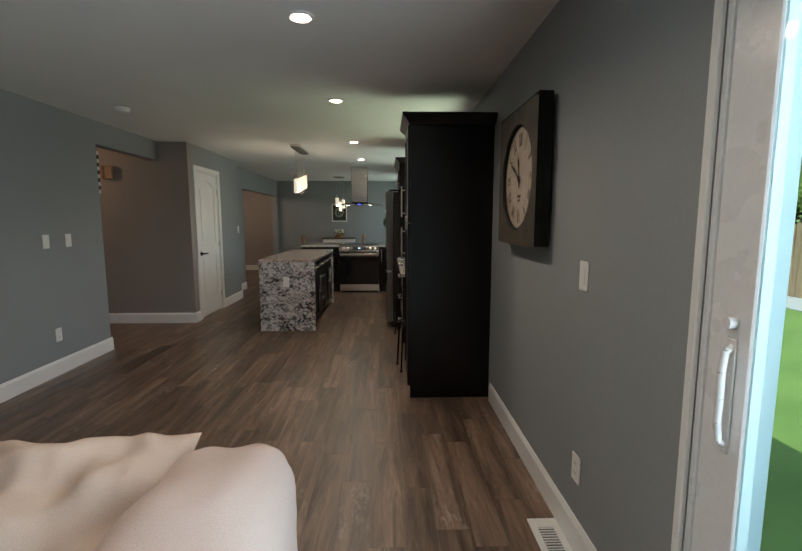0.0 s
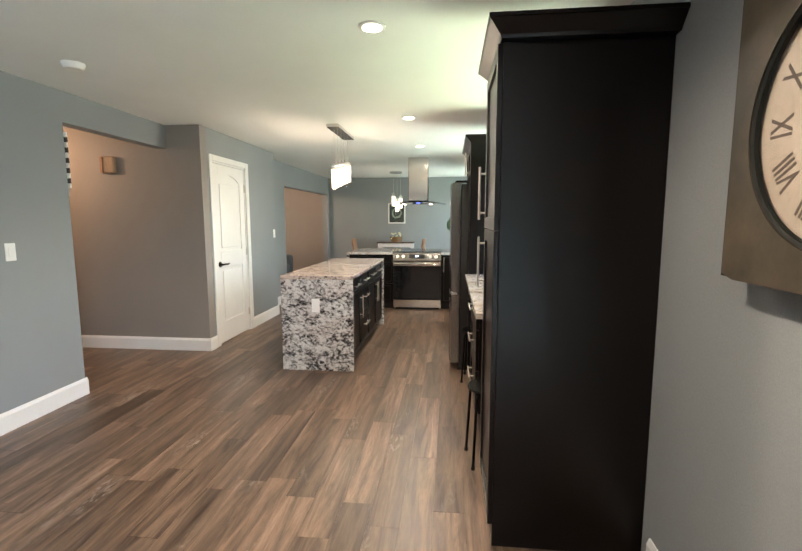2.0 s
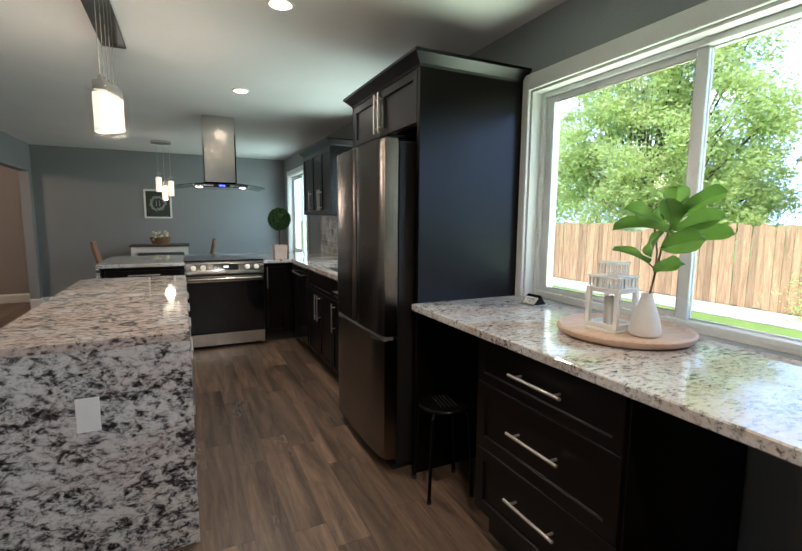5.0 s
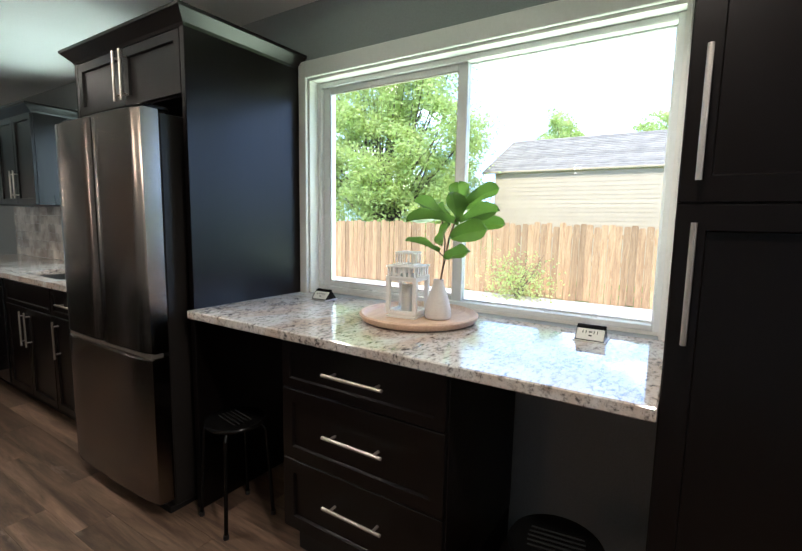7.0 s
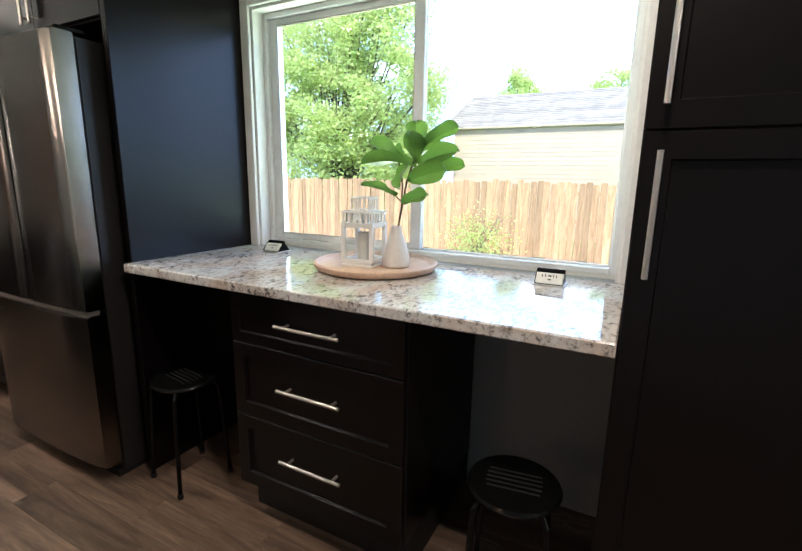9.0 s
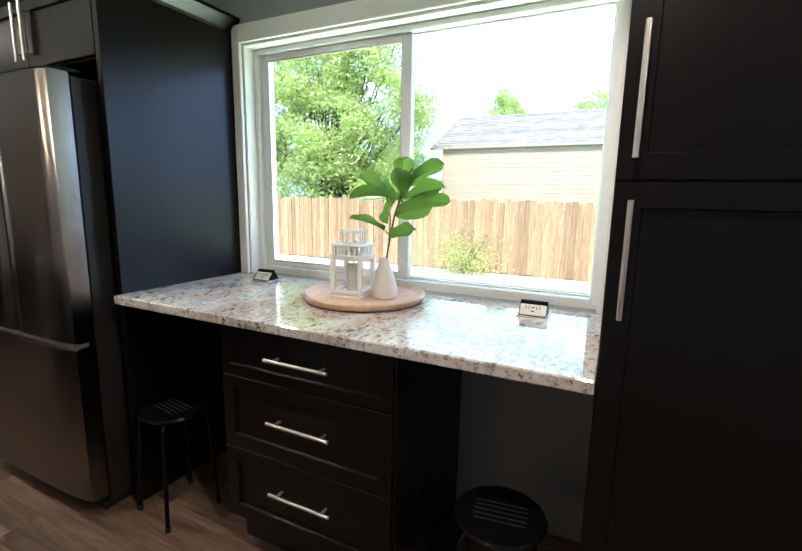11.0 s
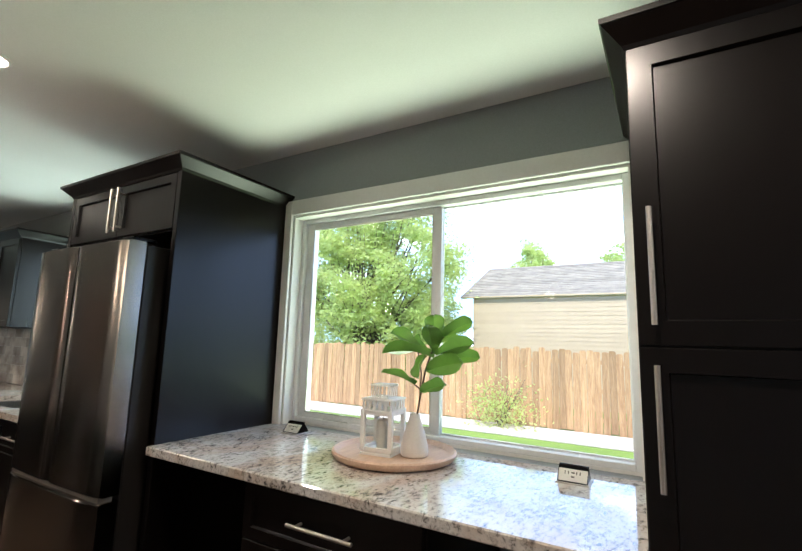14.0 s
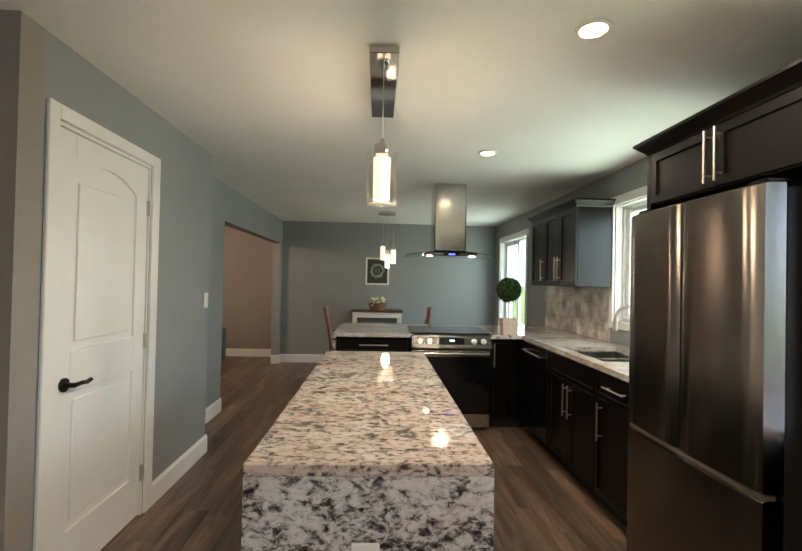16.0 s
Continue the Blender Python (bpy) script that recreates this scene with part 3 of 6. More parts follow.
def baseboard(a, b, n):
    """A white skirting board from a to b on the floor, standing off the wall along n."""
    a, b, n = Vector((*a, 0)), Vector((*b, 0)), Vector((*n, 0))
    bm = B()
    box(bm, a, b + n * 0.015 + Vector((0, 0, 0.115)))
    prof = [(0.015, 0.115), (0.012, 0.122), (0.008, 0.132), (0.006, 0.138), (0.0, 0.138)]
    r0 = [bm.verts.new(a + n * o + Vector((0, 0, z))) for o, z in prof]
    r1 = [bm.verts.new(b + n * o + Vector((0, 0, z))) for o, z in prof]
    for i in range(len(prof) - 1):
        bm.faces.new((r0[i], r1[i], r1[i + 1], r0[i + 1]))
    bm.faces.new(r0)
    bm.faces.new(list(reversed(r1)))
    bmesh.ops.recalc_face_normals(bm, faces=bm.faces)
    return structure("baseboard", bm, WHITE, "white painted wooden baseboard", "baseboard")


baseboard((0, 3.56), (0, 5.73), (-1, 0))
baseboard((-3.76, -1.2), (-3.76, 7.235), (1, 0))
baseboard((-3.775, 7.22), (-3.88, 7.22), (0, 1))
baseboard((-6.2, 8.5), (-3.375, 8.5), (0, -1))
baseboard((-3.39, 8.5), (-3.39, 8.64), (1, 0))
baseboard((-3.39, 9.577), (-3.39, 10.475), (1, 0))
baseboard((-3.39, 10.46), (-3.645, 10.46), (0, 1))
baseboard((-3.66, 10.475), (-3.66, 11.6), (1, 0))
baseboard((-3.66, 14.48), (0, 14.48), (0, -1))
baseboard((-3.66, 14.35), (-3.66, 14.465), (1, 0))
baseboard((-3.645, 14.35), (-3.78, 14.35), (0, -1))
baseboard((-6.2, 15.0), (-3.78, 15.0), (0, -1))
baseboard((0, 12.1), (0, 14.465), (-1, 0))


def casing(name, y0, y1, z0, z1, w=0.06, sill=True, t=0.02, head=0.075):
    """White flat trim round an opening in the east wall; the opening runs y0 to y1, z0 to z1."""
    bm = B()
    box(bm, (-t, y0 - w, z0), (0, y0, z1 + head), 0.003)
    box(bm, (-t, y1, z0), (0, y1 + w, z1 + head), 0.003)
    box(bm, (-t, y0, z1), (0, y1, z1 + head), 0.003)
    if sill:
        box(bm, (-t, y0 - w, z0 - w), (0, y1 + w, z0), 0.003)
    return structure(name, bm, WHITE, "white painted window trim", "trim")


def slider_window(name, y0, y1, z0, z1, split, glass_x=0.10, sash_far=True):
    """A white vinyl sliding window: lining, outer frame, a sash that slides and a fixed pane."""
    w = thing(name, (glass_x, (y0 + y1) / 2, z0), "white vinyl sliding window with two clear panes", "window", "", "structure")
    bm = B()
    for a, b in (((0.0, y0, z0), (WT, y0 + 0.012, z1)), ((0.0, y1 - 0.012, z0), (WT, y1, z1)), ((0.0, y0 + 0.012, z1 - 0.012), (WT, y1 - 0.012, z1)), ((0.06, y0 + 0.012, z0), (WT, y1 - 0.012, z0 + 0.012))):
        box(bm, a, b)
    part("jamb", bm, WHITE, w)
    y0, y1, z0, z1 = y0 + 0.012, y1 - 0.012, z0 + 0.012, z1 - 0.012
    f = 0.024
    bm = B()
    for a, b in (((0.06, y0, z0), (0.14, y0 + f, z1)), ((0.06, y1 - f, z0), (0.14, y1, z1)), ((0.06, y0 + f, z1 - f), (0.14, y1 - f, z1)), ((0.06, y0 + f, z0), (0.14, y1 - f, z0 + f))):
        box(bm, a, b, 0.003)
    frame_ob = part("window_frame", bm, VINYL, w)
    s, lo, up = 0.045, 0.025, 0.031
    a0, a1, b0, b1 = split - 0.025, y1 - f, z0 + f, z1 - f
    bm = B()
    for a, b in (((0.080, a0, b0), (0.10, a0 + s, b1)), ((0.080, a1 - s, b0), (0.10, a1, b1)), ((0.080, a0 + s, b1 - up), (0.10, a1 - s, b1)), ((0.080, a0 + s, b0), (0.10, a1 - s, b0 + lo))):
        box(bm, a, b, 0.003)
    part("sash", bm, VINYL, w)
    # dark glazing gasket round the sliding pane
    bm = B()
    for a, b in (((0.082, a0 + s, b0 + lo), (0.092, a0 + s + 0.004, b1 - up)), ((0.082, a1 - s - 0.004, b0 + lo), (0.092, a1 - s, b1 - up)), ((0.082, a0 + s + 0.004, b1 - up - 0.004), (0.092, a1 - s - 0.004, b1 - up)), ((0.082, a0 + s + 0.004, b0 + lo), (0.092, a1 - s - 0.004, b0 + lo + 0.004))):
        box(bm, a, b)
    part("gasket", bm, NICKEL, w, "thin grey glazing gasket")
    p = part("pane", block((0.084, a0 + s + 0.004, b0 + lo + 0.004), (0.088, a1 - s - 0.004, b1 - up - 0.004)), PANE, w)
    p.visible_shadow = False
    bm = B()
    c0, c1 = y0 + f, split
    g = 0.007
    for a, b in (((0.101, c0, b0), (0.116, c0 + g, b1)), ((0.101, c1 - 0.025, b0), (0.116, c1 + 0.015, b1)), ((0.101, c0 + g, b1 - g), (0.116, c1 - 0.025, b1)), ((0.101, c0 + g, b0), (0.116, c1 - 0.025, b0 + g))):
        box(bm, a, b, 0.002)
    part("fixed_frame", bm, VINYL, w)
    p = part("pane", block((0.106, c0 + g, b0 + g), (0.110, c1 - 0.025, b1 - g)), PANE, w)
    p.visible_shadow = False
    return w


slider_window("window_1", *DESK_WIN, 7.17)
slider_window("window_2", *SINK_WIN, 9.87)
slider_window("window_3", *DINE_WIN, 13.48)
casing("trim", *DESK_WIN, w=0.05, sill=False, head=0.081)
casing("trim", *SINK_WIN, w=0.06)
casing("trim", *DINE_WIN, w=0.06)


def glass_door():
    """White vinyl sliding patio door with a pull handle and thumb latch."""
    y0, y1, z1 = SLIDER[0], SLIDER[1], SLIDER[3]
    d = thing("door_2", (0.1, (y0 + y1) / 2, 0), "white vinyl sliding glass patio door, closed", "door", "", "structure")
    bm = B()
    box(bm, (-0.015, y1, 0), (0.0, y1 + 0.028, z1 + 0.08), 0.003)
    box(bm, (-0.015, y0 - 0.028, 0), (0.0, y0, z1 + 0.08), 0.003)
    box(bm, (-0.015, y0, z1), (0.0, y1, z1 + 0.08), 0.003)
    part("trim", bm, WHITE, d)
    bm = B()
    box(bm, (0.0, y1 - 0.02, 0), (WT, y1, z1), 0.003)
    box(bm, (0.0, y0, 0), (WT, y0 + 0.05, z1), 0.003)
    box(bm, (0.0, y0 + 0.05, z1 - 0.05), (WT, y1 - 0.02, z1), 0.003)
    box(bm, (0.0, y0 + 0.05, 0), (WT, y1 - 0.02, 0.03), 0.003)
    part("door_frame", bm, VINYL, d)
    mid = (y0 + y1) / 2
    for k, (a, b, x) in enumerate(((mid - 0.04, y1 - 0.02, 0.006), (y0 + 0.05, mid + 0.04, 0.105))):
        bm = B()
        s = 0.132
        for p, q in (((x, a, 0.03), (x + 0.04, a + s, z1 - 0.05)), ((x, b - s, 0.03), (x + 0.04, b, z1 - 0.05)), ((x, a + s, z1 - 0.13), (x + 0.04, b - s, z1 - 0.05)), ((x, a + s, 0.03), (x + 0.04, b - s, 0.13))):
            box(bm, p, q, 0.004)
        leaf = part("door_panel", bm, VINYL, d)
        pane = part("pane", block((x + 0.005, a + s, 0.13), (x + 0.012, b - s, z1 - 0.13)), DOORPANE, leaf)
        pane.visible_shadow = False
        if k == 0:
            bm = B()
            yy = b - 0.082
            pts = [(x, yy, 0.86), (x - 0.02, yy - 0.004, 0.872), (x - 0.032, yy - 0.012, 0.92), (x - 0.034, yy - 0.016, 0.98), (x - 0.032, yy - 0.012, 1.04), (x - 0.02, yy - 0.004, 1.088), (x, yy, 1.10)]
            tube(bm, pts, 0.0085, 10)
            box(bm, (x - 0.006, yy - 0.016, 0.84), (x, yy + 0.016, 1.12), 0.003)
            part("door_handle", bm, VINYL, leaf, "white pull handle", True)
            bm = B()
            cyl(bm, (x - 0.022, yy, 1.155), (x, yy, 1.155), 0.014)
            part("latch", bm, VINYL, leaf, "round white thumb latch", True)
    return d


glass_door()


def pantry_door():
    """White two-panel door with an arched upper panel, lever and hinges, in a white casing."""
    x = -3.39
    d = thing("door_1", (x, 9.1, 0), "closed white two-panel door with a dark lever handle", "door", "", "structure")
    bm = B()
    box(bm, (x, 8.64, 0), (x + 0.018, 8.705, 2.12), 0.004)
    box(bm, (x, 9.497, 0), (x + 0.018, 9.577, 2.12), 0.004)
    box(bm, (x, 8.705, 2.055), (x + 0.018, 9.497, 2.12), 0.004)
    part("trim", bm, WHITE, d)
    bm = B()
    box(bm, (x - 0.12, 8.705, 0), (x, 8.722, 2.055))
    box(bm, (x - 0.12, 9.480, 0), (x, 9.497, 2.055))
    box(bm, (x - 0.12, 8.722, 2.038), (x, 9.480, 2.055))
    part("jamb", bm, WHITE, d)
    a, b = 8.726, 9.476
    xf = x - 0.006
    bm = B()
    s = 0.115
    box(bm, (xf - 0.035, a, 0.012), (xf, a + s, 2.034), 0.002)
    box(bm, (xf - 0.035, b - s, 0.012), (xf, b, 2.034), 0.002)
    box(bm, (xf - 0.035, a + s, 0.012), (xf, b - s, 0.25), 0.002)
    box(bm, (xf - 0.035, a + s, 0.87), (xf, b - s, 1.06), 0.002)
    box(bm, (xf - 0.035, a + s, 1.93), (xf, b - s, 2.034), 0.002)
    # arched head of the upper panel
    n = 14
    arc = []
    for i in range(n + 1):
        y = a + s + (b - a - 2 * s) * i / n
        arc.append((y, 1.845 + 0.085 * math.sin(math.pi * i / n) ** 0.8))
    for (ya, za), (yb, zb) in zip(arc, arc[1:]):
        v = [bm.verts.new(c) for c in ((xf, ya, za), (xf, yb, zb), (xf, yb, 1.932), (xf, ya, 1.932), (xf - 0.012, ya, za), (xf - 0.012, yb, zb))]
        bm.faces.new((v[0], v[1], v[2], v[3]))
        bm.faces.new((v[1], v[0], v[4], v[5]))
    leaf = part("door_leaf", bm, WHITE, d)
    for z0, z1 in ((0.25, 0.87), (1.06, 1.93)):
        bm = B()
        box(bm, (xf - 0.03, a + s, z0), (xf - 0.012, b - s, z1))
        box(bm, (xf - 0.012, a + s + 0.035, z0 + 0.035), (xf - 0.004, b - s - 0.035, z1 - (0.035 if z0 < 1 else 0.11)), 0.006)
        part("panel", bm, WHITE, leaf)
    bm = B()
    cyl(bm, (xf, 8.80, 0.915), (xf + 0.008, 8.80, 0.915), 0.031, seg=20)
    cyl(bm, (xf + 0.008, 8.80, 0.915), (xf + 0.05, 8.80, 0.915), 0.011)
    tube(bm, [(xf + 0.05, 8.795, 0.915), (xf + 0.055, 8.84, 0.918), (xf + 0.052, 8.88, 0.912), (xf + 0.048, 8.915, 0.917)], 0.0095, 10)
    part("door_handle", bm, BRONZE, leaf, "dark bronze lever handle", True)
    for z in (0.25, 1.02, 1.80):
        bm = B()
        cyl(bm, (x + 0.006, 9.479, z - 0.045), (x + 0.006, 9.479, z + 0.045), 0.007, seg=10)
        box(bm, (x - 0.004, 9.462, z - 0.045), (x + 0.001, 9.479, z + 0.045))
        part("hinge", bm, NICKEL, d, "small metal hinge", True)
    bm = B()
    box(bm, (x - 0.002, 8.708, 0.885), (x + 0.0035, 8.722, 0.945))
    part("strike_plate", bm, BRONZE, d)
    return d


pantry_door()


# ---- outdoors ----
GZ = -0.45
bm = B()
box(bm, (-400, -400, GZ - 0.3), (400, 400, GZ))
structure("ground", bm, GRASS, "mown green lawn", "ground")
structure("pavement", block((7.52, -6, GZ), (8.78, 34, GZ + 0.03), 0.01), GRAVEL, "pale gravel strip along the fence", "pavement")
structure("foundation", block((-6.25, -1.25, GZ), (WT - 0.01, 15.05, -0.1)), CONCRETE, "plain concrete foundation", "foundation")


def fence():
    f = thing("fence", (8.85, 11, GZ), "weathered cedar board fence with dog-eared boards", "fence")
    me = {}
    for k in range(4):
        bm = B()
        w, h = 0.137, 1.68 + 0.02 * k
        v = [(0, 0), (w, 0), (w, h - 0.03), (w - 0.025, h), (0.025, h), (0, h - 0.03)]
        fr = [bm.verts.new((0, y, z)) for y, z in v]
        bk = [bm.verts.new((0.018, y, z)) for y, z in v]
        bm.faces.new(fr)
        bm.faces.new(list(reversed(bk)))
        for i in range(6):
            bm.faces.new((fr[i], bk[i], bk[(i + 1) % 6], fr[(i + 1) % 6]))
        bmesh.ops.recalc_face_normals(bm, faces=bm.faces)
        me[k] = mesh_of("board", bm, FENCEWOOD)
    y = 3.0
    while y < 25.0:
        ob = new("board", me[random.randrange(4)])
        ob.parent = f
        ob.matrix_parent_inverse = Matrix.Translation(f.location).inverted()
        ob.matrix_basis = pose(8.82 + random.uniform(-0.006, 0.006), y, GZ + 0.03 + random.uniform(-0.02, 0.02), random.uniform(-0.6, 0.6), 0, 0)
        y += 0.143 + random.uniform(0.0, 0.006)
    for z in (0.25, 0.85, 1.45):
        part("rail", block((8.845, 2.9, GZ + z), (8.885, 25.1, GZ + z + 0.09), 0.004), FENCEWOOD, f)
    for i in range(10):
        yy = 3.0 + 2.44 * i
        part("post", block((8.885, yy, GZ), (8.975, yy + 0.09, GZ + 1.65), 0.005), FENCEWOOD, f)


fence()


def garage():
    """Neighbouring house: lap siding under a gable roof whose ridge runs along y."""
    x0, y0, y1, eave = 12.75, -4.0, 11.96, 2.96
    g = thing("house", (x0, 5, GZ), "neighbouring house with tan lap siding and a grey shingle roof", "house")
    part("wall", block((x0 + 0.02, y0, GZ), (x0 + 6, y1, eave)), SIDING, g)
    z = 0.75
    while z < eave - 0.05:
        bm = B()
        a = [bm.verts.new(c) for c in ((x0 + 0.011, y0, z), (x0 + 0.011, y1 + 0.02, z), (x0 + 0.018, y1 + 0.02, z + 0.13), (x0 + 0.018, y0, z + 0.13))]
        bm.faces.new(a)
        b = [bm.verts.new(c) for c in ((x0 + 0.011, y0, z), (x0 + 0.011, y1 + 0.02, z), (x0 + 0.02, y1 + 0.02, z), (x0 + 0.02, y0, z))]
        bm.faces.new(b)
        part("siding_board", bm, SIDING, g)
        z += 0.13
    ov, ridge, run = 0.07, 4.42, 2.95
    n = 18
    tab = 0.3
    for i in range(n):
        a, b = i / n, (i + 1) / n
        xa, xb = x0 - ov + (run + ov) * a, x0 - ov + (run + ov) * b
        za, zb = eave + (ridge - eave) * a + 0.015, eave + (ridge - eave) * b
        vs, fs = [], []
        y = y0 + (tab * 0.5 if i % 2 else 0)
        while y < y1 + 0.45:
            e = min(y + tab - 0.012, y1 + 0.45)
            lift = random.uniform(0, 0.012)
            k = len(vs)
            vs += [(xa, y, za + lift), (xa, e, za + lift), (xb, e, zb), (xb, y, zb), (xa, y, za - 0.02), (xa, e, za - 0.02)]
            fs += [(k, k + 1, k + 2, k + 3), (k, k + 4, k + 5, k + 1)]
            y += tab
        me = bpy.data.meshes.new("shingle_course")
        me.from_pydata(vs, [], fs)
        me.materials.append(SHINGLE)
        ob = new("shingle_course", me)
        ob.parent = g
        ob.matrix_parent_inverse = Matrix.Translation(g.location).inverted()
    bm = B()
    v = [bm.verts.new(c) for c in ((x0 - ov, y0, eave - 0.01), (x0 - ov, y1 + 0.45, eave - 0.01), (x0 + run, y1 + 0.45, ridge - 0.02), (x0 + run, y0, ridge - 0.02), (x0 + 2 * run + ov, y1 + 0.45, eave - 0.01), (x0 + 2 * run + ov, y0, eave - 0.01))]
    bm.faces.new((v[0], v[1], v[2], v[3]))
    bm.faces.new((v[3], v[2], v[4], v[5]))
    part("roof_deck", bm, SHINGLE, g)
    bm = B()
    v = [bm.verts.new(c) for c in ((x0 + 0.02, y1, eave), (x0 + 6, y1, eave), (x0 + run, y1, ridge - 0.06))]
    bm.faces.new(v)
    part("gable", bm, SIDING, g)
    part("gutter", block((x0 - ov - 0.03, y0, eave - 0.05), (x0 - ov, y1 + 0.45, eave + 0.01), 0.01), SIDING, g)
    part("soffit", block((x0 - ov, y0, eave - 0.05), (x0 + 0.02, y1 + 0.45, eave - 0.03)), WHITE, g)
    return g


garage()


def tree(name, at, trunk_h, crown_c, radii, leaves, leaf, clumps, seed, label):
    rnd = random.Random(seed)
    t = thing(name, at, label, "tree")
    bm = B()
    c = Vector(crown_c)
    base = Vector(at)
    tips = []
    cyl(bm, base, base + Vector((0.1, 0.05, trunk_h)), 0.16, 0.11, 10)
    for _ in range(clumps):
        while True:
            p = Vector([rnd.uniform(-1, 1) for _ in range(3)])
            if 0.25 < p.length < 1:
                break
        p = Vector((p.x * radii[0], p.y * radii[1], p.z * radii[2])) + c
        tips.append(p)
    fork = base + Vector((0.1, 0.05, trunk_h))
    for p in tips[: clumps // 4]:
        mid = (fork + p) / 2 + Vector((rnd.uniform(-0.3, 0.3), rnd.uniform(-0.3, 0.3), rnd.uniform(0, 0.3)))
        cyl(bm, fork, mid, 0.07, 0.035, 7)
        cyl(bm, mid, p, 0.035, 0.012, 6)
    part("trunk", bm, BARK, t)
    vs, fs = [], []
    for p in tips:
        spread = rnd.uniform(0.35, 0.62)
        for _ in range(leaves // clumps):
            d = Vector((rnd.gauss(0, 1), rnd.gauss(0, 1), rnd.gauss(0, 0.7)))
            q = p + d * spread * 0.72 * (0.35 + radii[0] / 4.0)
            a = Vector((rnd.gauss(0, 1), rnd.gauss(0, 1), rnd.gauss(0, 0.6))).normalized()
            b = a.cross(Vector((rnd.gauss(0, 1), rnd.gauss(0, 1), rnd.gauss(0, 1)))).normalized()
            s = leaf * rnd.uniform(0.6, 1.3)
            i = len(vs)
            vs += [q - a * s, q + b * s * 0.45, q + a * s, q - b * s * 0.45]
            fs.append((i, i + 1, i + 2, i + 3))
    me = bpy.data.meshes.new("crown")
    me.from_pydata([tuple(v) for v in vs], [], fs)
    me.materials.append(TREELEAF)
    ob = new("crown", me)
    ob.parent = t
    ob.matrix_parent_inverse = Matrix.Translation(t.location).inverted()
    return t


tree("tree", (11.4, 15.6, GZ), 1.1, (11.4, 15.6, 3.7), (1.5, 3.7, 4.3), 100000, 0.066, 400, 3, "leafy green deciduous tree behind the fence")
tree("tree", (13.4, 14.2, GZ), 1.0, (13.4, 14.0, 2.0), (1.1, 1.15, 1.3), 12000, 0.055, 36, 5, "smaller leafy tree beside the neighbouring house")
tree("tree", (29.0, 13.7, GZ), 5.0, (29.0, 14.3, 6.9), (1.5, 1.5, 1.5), 6000, 0.10, 46, 7, "distant green tree beyond the roof")
tree("tree", (29.0, 8.3, GZ), 5.0, (29.0, 8.1, 6.9), (1.4, 1.4, 1.4), 5000, 0.10, 40, 9, "distant green tree beyond the roof")
tree("tree", (13.0, 24.5, GZ), 1.8, (13.0, 24.5, 3.6), (3.2, 4.5, 3.0), 22000, 0.09, 80, 11, "leafy green tree beyond the fence")


def shrub(at, r, n, seed):
    rnd = random.Random(seed)
    s = thing("shrub", at, "loose green shrub growing against the fence", "shrub")
    bm = B()
    for _ in range(9):
        a = rnd.uniform(0, 6.28)
        cyl(bm, at, (at[0] + r * 0.6 * math.cos(a) * 0.5, at[1] + r * 0.8 * math.sin(a), at[2] + rnd.uniform(0.5, 1) * r * 1.4), 0.012, 0.004, 5)
    part("stems", bm, BARK, s)
    vs, fs = [], []
    for _ in range(n):
        p = Vector((rnd.gauss(0, 0.28 * r), rnd.gauss(0, 0.5 * r), abs(rnd.gauss(0.55 * r, 0.4 * r)))) + Vector(at)
        a = Vector((rnd.gauss(0, 1), rnd.gauss(0, 1), rnd.gauss(0, 1))).normalized()
        b = a.cross(Vector((rnd.gauss(0, 1), rnd.gauss(0, 1), rnd.gauss(0, 1)))).normalized()
        i = len(vs)
        z = 0.035 * rnd.uniform(0.6, 1.4)
        vs += [p - a * z, p + b * z * 0.5, p + a * z, p - b * z * 0.5]
        fs.append((i, i + 1, i + 2, i + 3))
    me = bpy.data.meshes.new("foliage")
    me.from_pydata([tuple(v) for v in vs], [], fs)
    me.materials.append(TREELEAF)
    ob = new("foliage", me)
    ob.parent = s
    ob.matrix_parent_inverse = Matrix.Translation(s.location).inverted()


shrub((8.3, 9.6, GZ + 0.03), 0.75, 1500, 2)

# ---- kitchen: cabinets along the east wall ----
FX = -0.62  # front of the cabinet boxes


def west(y, x=FX):
    """A front that faces -x; u runs from y towards the camera's start (-y)."""
    return Face((x, y, 0), (0, -1, 0), (-1, 0, 0))


def tall_cabinet():
    y0, y1 = 5.80, 6.318
    c = thing("tall_cabinet", (-0.3, 6.0, 0), "tall espresso pantry cabinet with two doors and a crown", "cabinet")
    part("body", block((FX, y0, 0.0), (-0.001, y1, 2.085), 0.002), ESPRESSO, c)
    f = west(y1)
    d = shaker(c, f, 0.003, 0.10, y1 - y0 - 0.003, 1.362, rail=0.072)
    bar_handle(d, f, 0.035, 1.07, 0.035, 1.325)
    d = shaker(c, f, 0.003, 1.367, y1 - y0 - 0.003, 2.075, rail=0.072)
    bar_handle(d, f, 0.035, 1.41, 0.035, 1.67)
    crown(c, FX - 0.012, -0.001, y0 - 0.04, y1, 2.078, h=0.072)


tall_cabinet()


